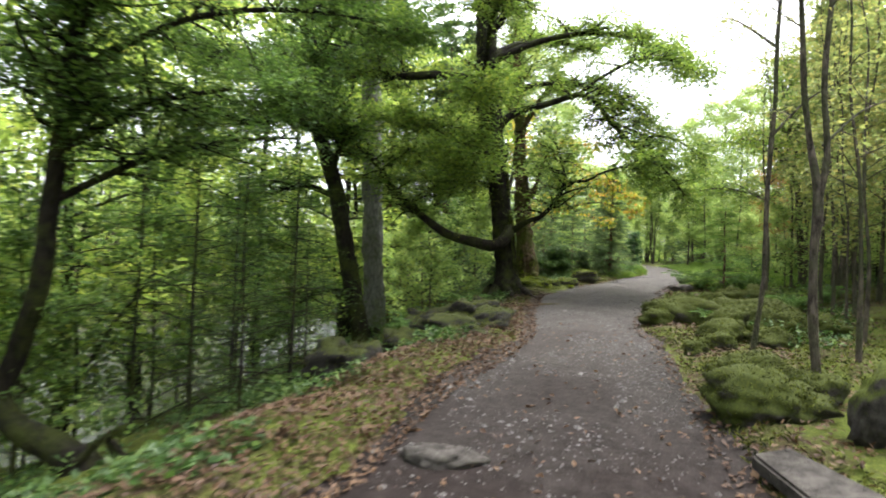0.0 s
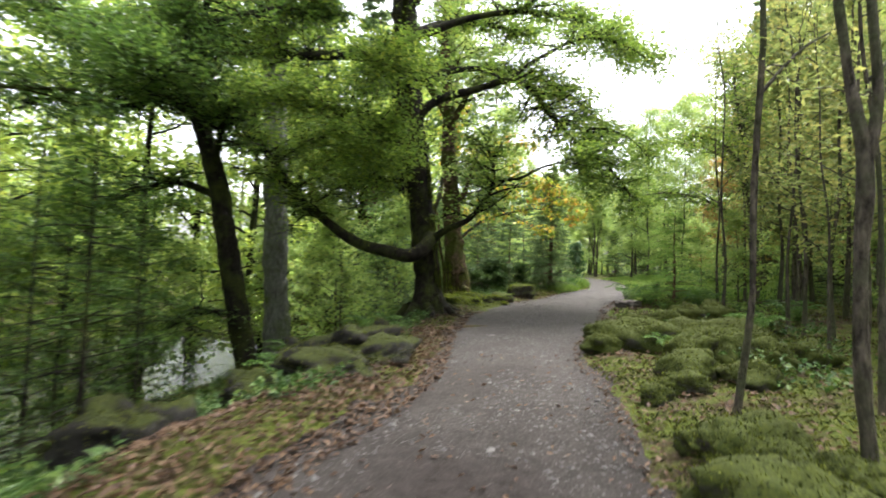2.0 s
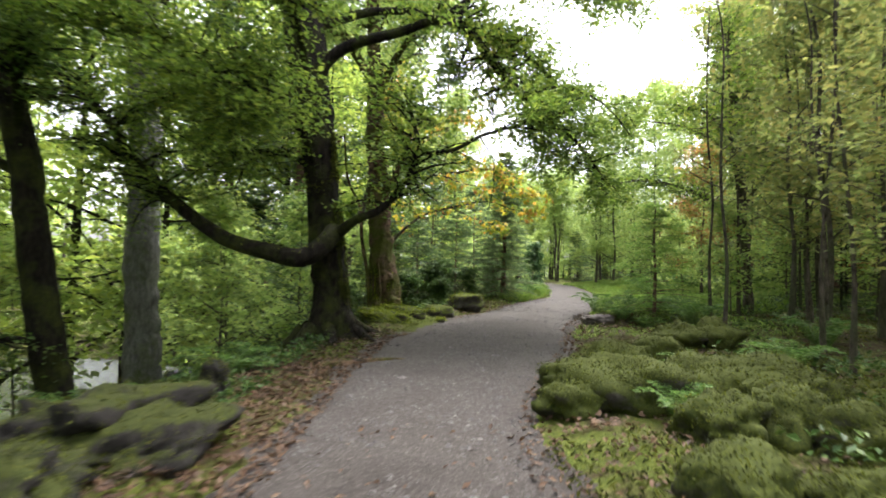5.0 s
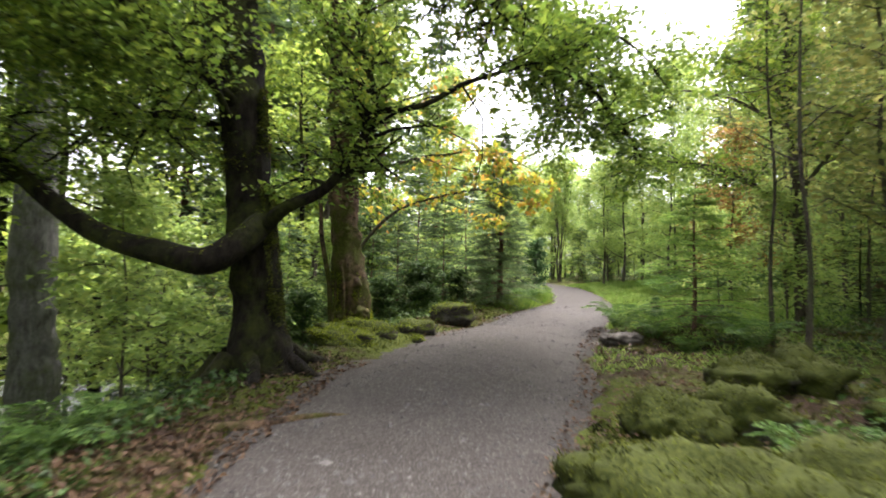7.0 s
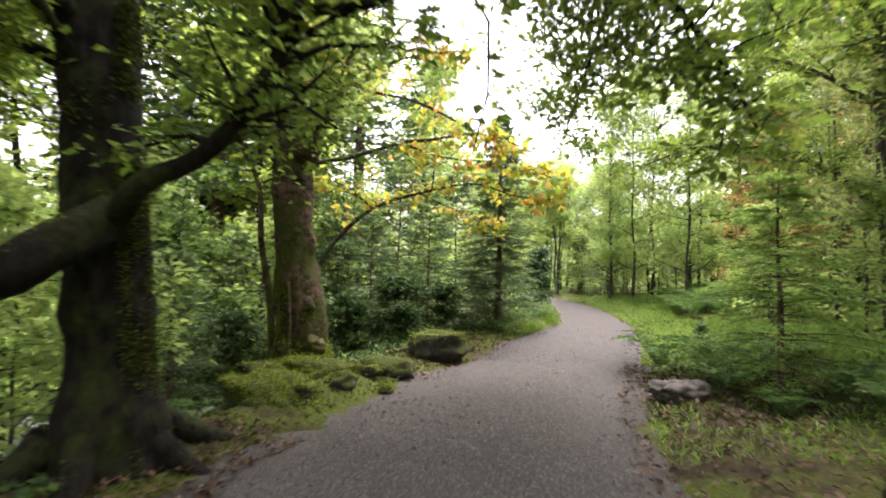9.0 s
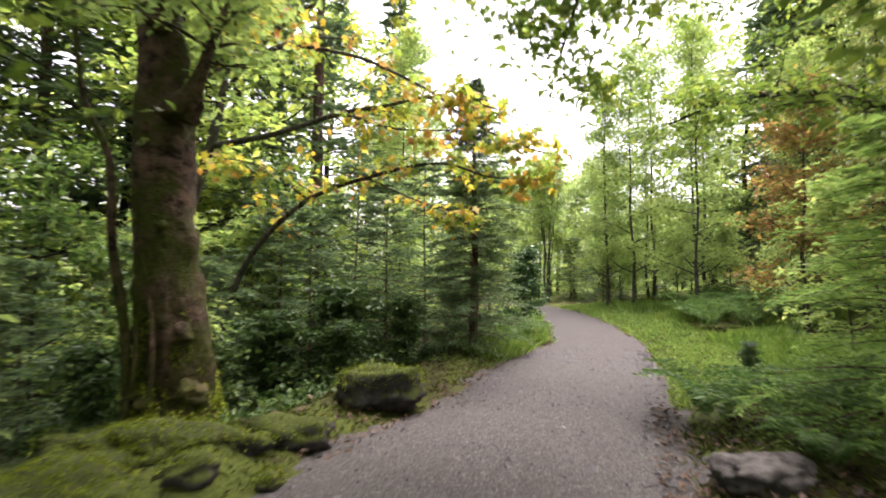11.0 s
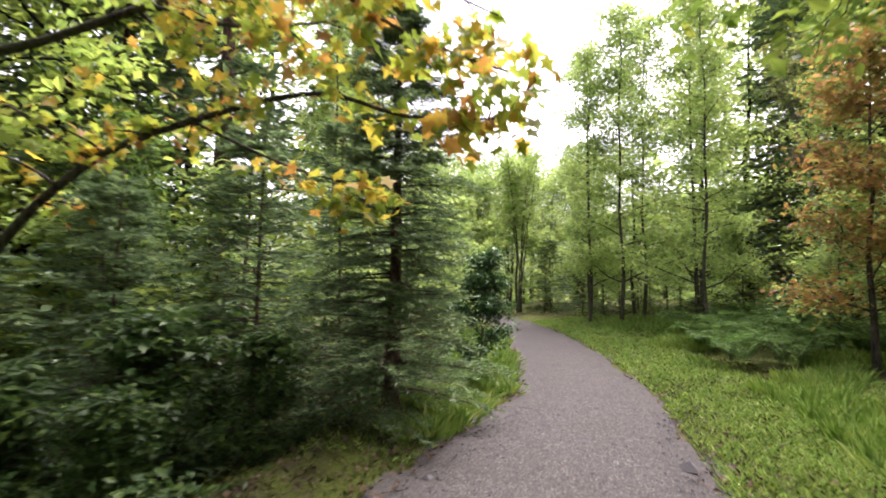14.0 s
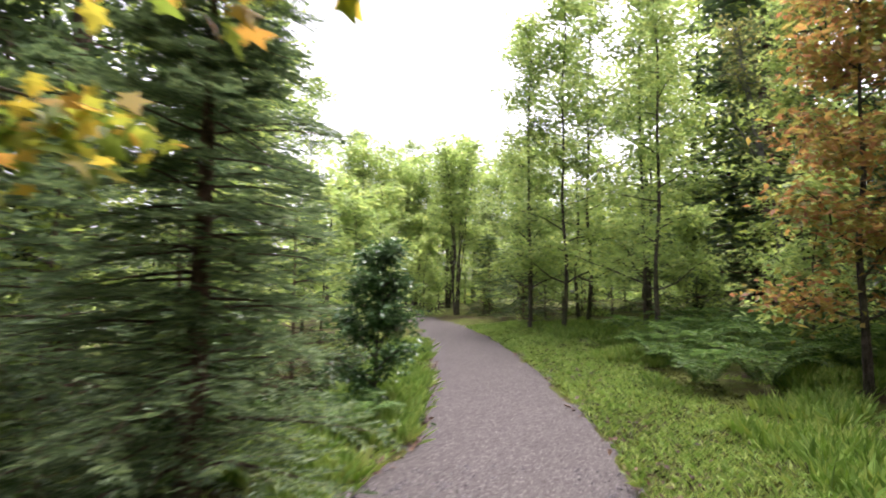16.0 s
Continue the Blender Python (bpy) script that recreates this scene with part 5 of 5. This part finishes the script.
for x, y, s in [(2.1, 18.2, .6), (2.9, 19.3, .8), (3.3, 18.2, .7), (2.5, 17.6, .5), (3.9, 26.6, 1.0), (4.8, 26.9, 1.1), (5.6, 27.5, 1.1), (4.0, 28.3, 1.0), (7.2, 27.2, 1.2), (4.6, 28.5, 1.2), (5.2, 29.4, 1.3), (5.9, 28.9, 1.2), (6.5, 29.8, 1.3), (5.5, 30.6, 1.4), (6.9, 28.4, 1.1), (4.3, 29.9, 1.2), (7.4, 30.6, 1.3), (7.9, 29, 1.3), (6.2, 27.3, 1), (2.2, 19.0, .8), (2.3, 12.9, .7),
                (1.8, 11.5, .6), (-3.2, 9.2, .8), (-3.4, 12.6, .9), (-4.2, 11.4, 1), (3.4, 20.2, .9), (3.3, 17.3, .9), (3.4, 13.4, .8), (4.6, 15.4, .9), (-0.1, 24.6, .7), (-3.9, 16.5, .9)]:
    put(one, x, y, rng.uniform(0, 6), s)

# ---- roots, slab and other small things ----
root = smooth_line([(-2.6, 13.1, sit(-2.6, 13.1) - .02, .05), (-2.1, 13.35, sit(-2.1, 13.35) + .02, .055), (-1.6, 13.7, sit(-1.6, 13.7) + .02, .045), (-1.15, 13.85, sit(-1.15, 13.85) - .03, .03)], 0.06)
tagged(new("surface_root", raw_mesh("surface_root", *tube(root, 8, 0.3, 2), BARK_BROWN)), "worn pale tree root across the path edge", "root")
bm = bmesh.new()
bmesh.ops.create_cube(bm, size=1.0)
for v in bm.verts:
    v.co = Vector((v.co.x * (0.46 if v.co.y < 0 else 0.3), v.co.y * 0.8, v.co.z * 0.12 + 0.03 * v.co.x))
bmesh.ops.bevel(bm, geom=bm.edges[:], offset=0.02, segments=2, affect="EDGES")
me = bpy.data.meshes.new("stone_slab")
bm.to_mesh(me)
bm.free()
me.materials.append(ROCK_BARE)
slab = tagged(new("stone_slab", me), "dark grey slab of slate lying at the path edge", "slab")
slab.matrix_basis = pose(1.66, 4.25, sit(1.66, 4.25) + 0.06, 4, -4, 25)
vine = smooth_line([(-3.55, 18.75, .5, .05), (-3.62, 18.72, 1.4, .045), (-3.78, 18.7, 2.2, .04), (-3.86, 18.7, 3.0, .035), (-4.2, 18.7, 3.7, .03), (-4.3, 18.6, 4.8, .02)], 0.1)
for x0, x1, x2, top in [(-3.46, -3.5, -3.62, 2.6), (-3.28, -3.36, -3.5, 2.1)]:
    thin = smooth_line([(x0 - .1, 18.55, .35, .035), (x0, 18.66, .9, .028), (x1, 18.72, 1.6, .024), (x2, 18.73, top, .014)], 0.08)
    tagged(new("climbing_stem", raw_mesh("climbing_stem", *tube(thin, 7, 0.25, 6), BARK_BROWN)), "thin mossy climbing stem on the old trunk", "vine")
tagged(new("climbing_stem", raw_mesh("climbing_stem", *tube(vine, 8, 0.2, 5), BARK_BROWN)), "mossy climbing stem against the old trunk", "vine")
dry = tagged(new("dead_leaf", lobed_mesh("dead_leaf", np.array([[7.9, 32.0, 4.35]]), 0.5, LITTER)), "single pale dead leaf caught on a branch", "leaf")


# ---- moss on the old trunks, burls ----
def trunk_moss(owner, line, a0, a1, n, lo, hi, size=0.045, mat=MOSS_BRIGHT):
    ln = smooth_line(line, 0.1)
    s = rng.uniform(lo, hi, n) * (len(ln) - 1.01)
    k = s.astype(int)
    ln = np.vstack([ln, ln[-1]])
    ln = ln[k] + (ln[k + 1] - ln[k]) * (s - k)[:, None]
    a = rng.uniform(a0, a1, n)
    out = np.stack([np.cos(a), np.sin(a), np.zeros(n)], 1)
    p = ln[:, :3] + out * (ln[:, 3] * rng.uniform(0.98, 1.1, n))[:, None]
    p = p[fnoise(p[:, 0] * 4, p[:, 1] * 4, p[:, 2] * 2.5, 77) > 0.4]
    home = np.array(owner.location)
    part("moss", leaf_mesh("moss", p - home, size, mat, 0.9, 0.5), owner, "soft green moss", "stuff")


beech_ob, sycamore_ob = bpy.data.objects["beech_tree"], bpy.data.objects["sycamore_tree"]
trunk_moss(beech_ob, [(-2.98, 15.2, -.1, .62), (-2.99, 15.2, .1, .52), (-3.04, 15.2, .45, .4), (-3.09, 15.2, 1.0, .31), (-3.17, 15.2, 1.8, .28), (-3.42, 15.22, 3.4, .3), (-3.78, 15.25, 5.5, .34)], -0.6, 0.5, 15000, 0.0, 0.8, 0.034, MOSSY)
trunk_moss(sycamore_ob, [(-3.2, 19, .3, .48), (-3.22, 19, .6, .39), (-3.27, 19, 1.0, .32), (-3.38, 19, 1.8, .27), (-3.47, 19, 2.9, .26)], -2.6, 1.2, 9000, 0.0, 0.5, 0.036)
trunk_moss(beech_ob, [(-3.3, 15.21, 2.6, .29), (-3.42, 15.22, 3.4, .3), (-3.78, 15.25, 5.5, .34), (-3.95, 15.3, 8, .28), (-4.0, 15.3, 11, .16)], 0, 6.28, 15000, 0.02, 1.0, 0.045, MOSSY)


def limb_moss(owner, line, n, size):
    """Moss along the top of a limb."""
    ln = smooth_line(line, 0.1)
    q = ln[rng.integers(0, len(ln), n)]
    a = rng.normal(0, 0.6, n)
    along = unit(np.asarray(line[-1][:3]) - np.asarray(line[0][:3]))
    side = unit(np.cross(along, [0, 0, 1.0]))
    out = side[None] * np.sin(a)[:, None] + np.array([0, 0, 1.0]) * np.cos(a)[:, None]
    p = q[:, :3] + out * q[:, 3:] + rng.normal(0, 0.02, (n, 3))
    p = p[fnoise(p[:, 0] * 3, p[:, 1] * 3, p[:, 2] * 3, 78) > 0.38]
    part("moss", leaf_mesh("moss", p - np.array(owner.location), size, MOSS_BRIGHT, 0.9, 0.5), owner, "bright green moss", "stuff")


for k, n in [(6, 2600), (3, 1800), (0, 900)]:
    limb_moss(beech_ob, beech_limbs[k], n, 0.035)
for x, y, z, r in [(-3.18, 18.86, 3.52, .17), (-3.08, 18.8, 1.35, .12), (-3.3, 18.72, 2.35, .07), (-2.98, 18.8, .8, .17), (-3.35, 18.7, .75, .16), (-3.5, 18.75, 4.4, .12)]:
    bm = bmesh.new()
    bmesh.ops.create_icosphere(bm, subdivisions=3, radius=r)
    for v in bm.verts:
        v.co *= 0.75 + 0.6 * noise.noise(v.co * 9 + Vector((x * 5, y, z)))
    me = bpy.data.meshes.new("burl")
    bm.to_mesh(me)
    bm.free()
    me.polygons.foreach_set("use_smooth", np.full(len(me.polygons), True))
    me.materials.append(BARK_BROWN)
    o = part("burl", me, sycamore_ob, "dark knobbly burl")
    o.location = Vector((x, y, z)) - sycamore_ob.location
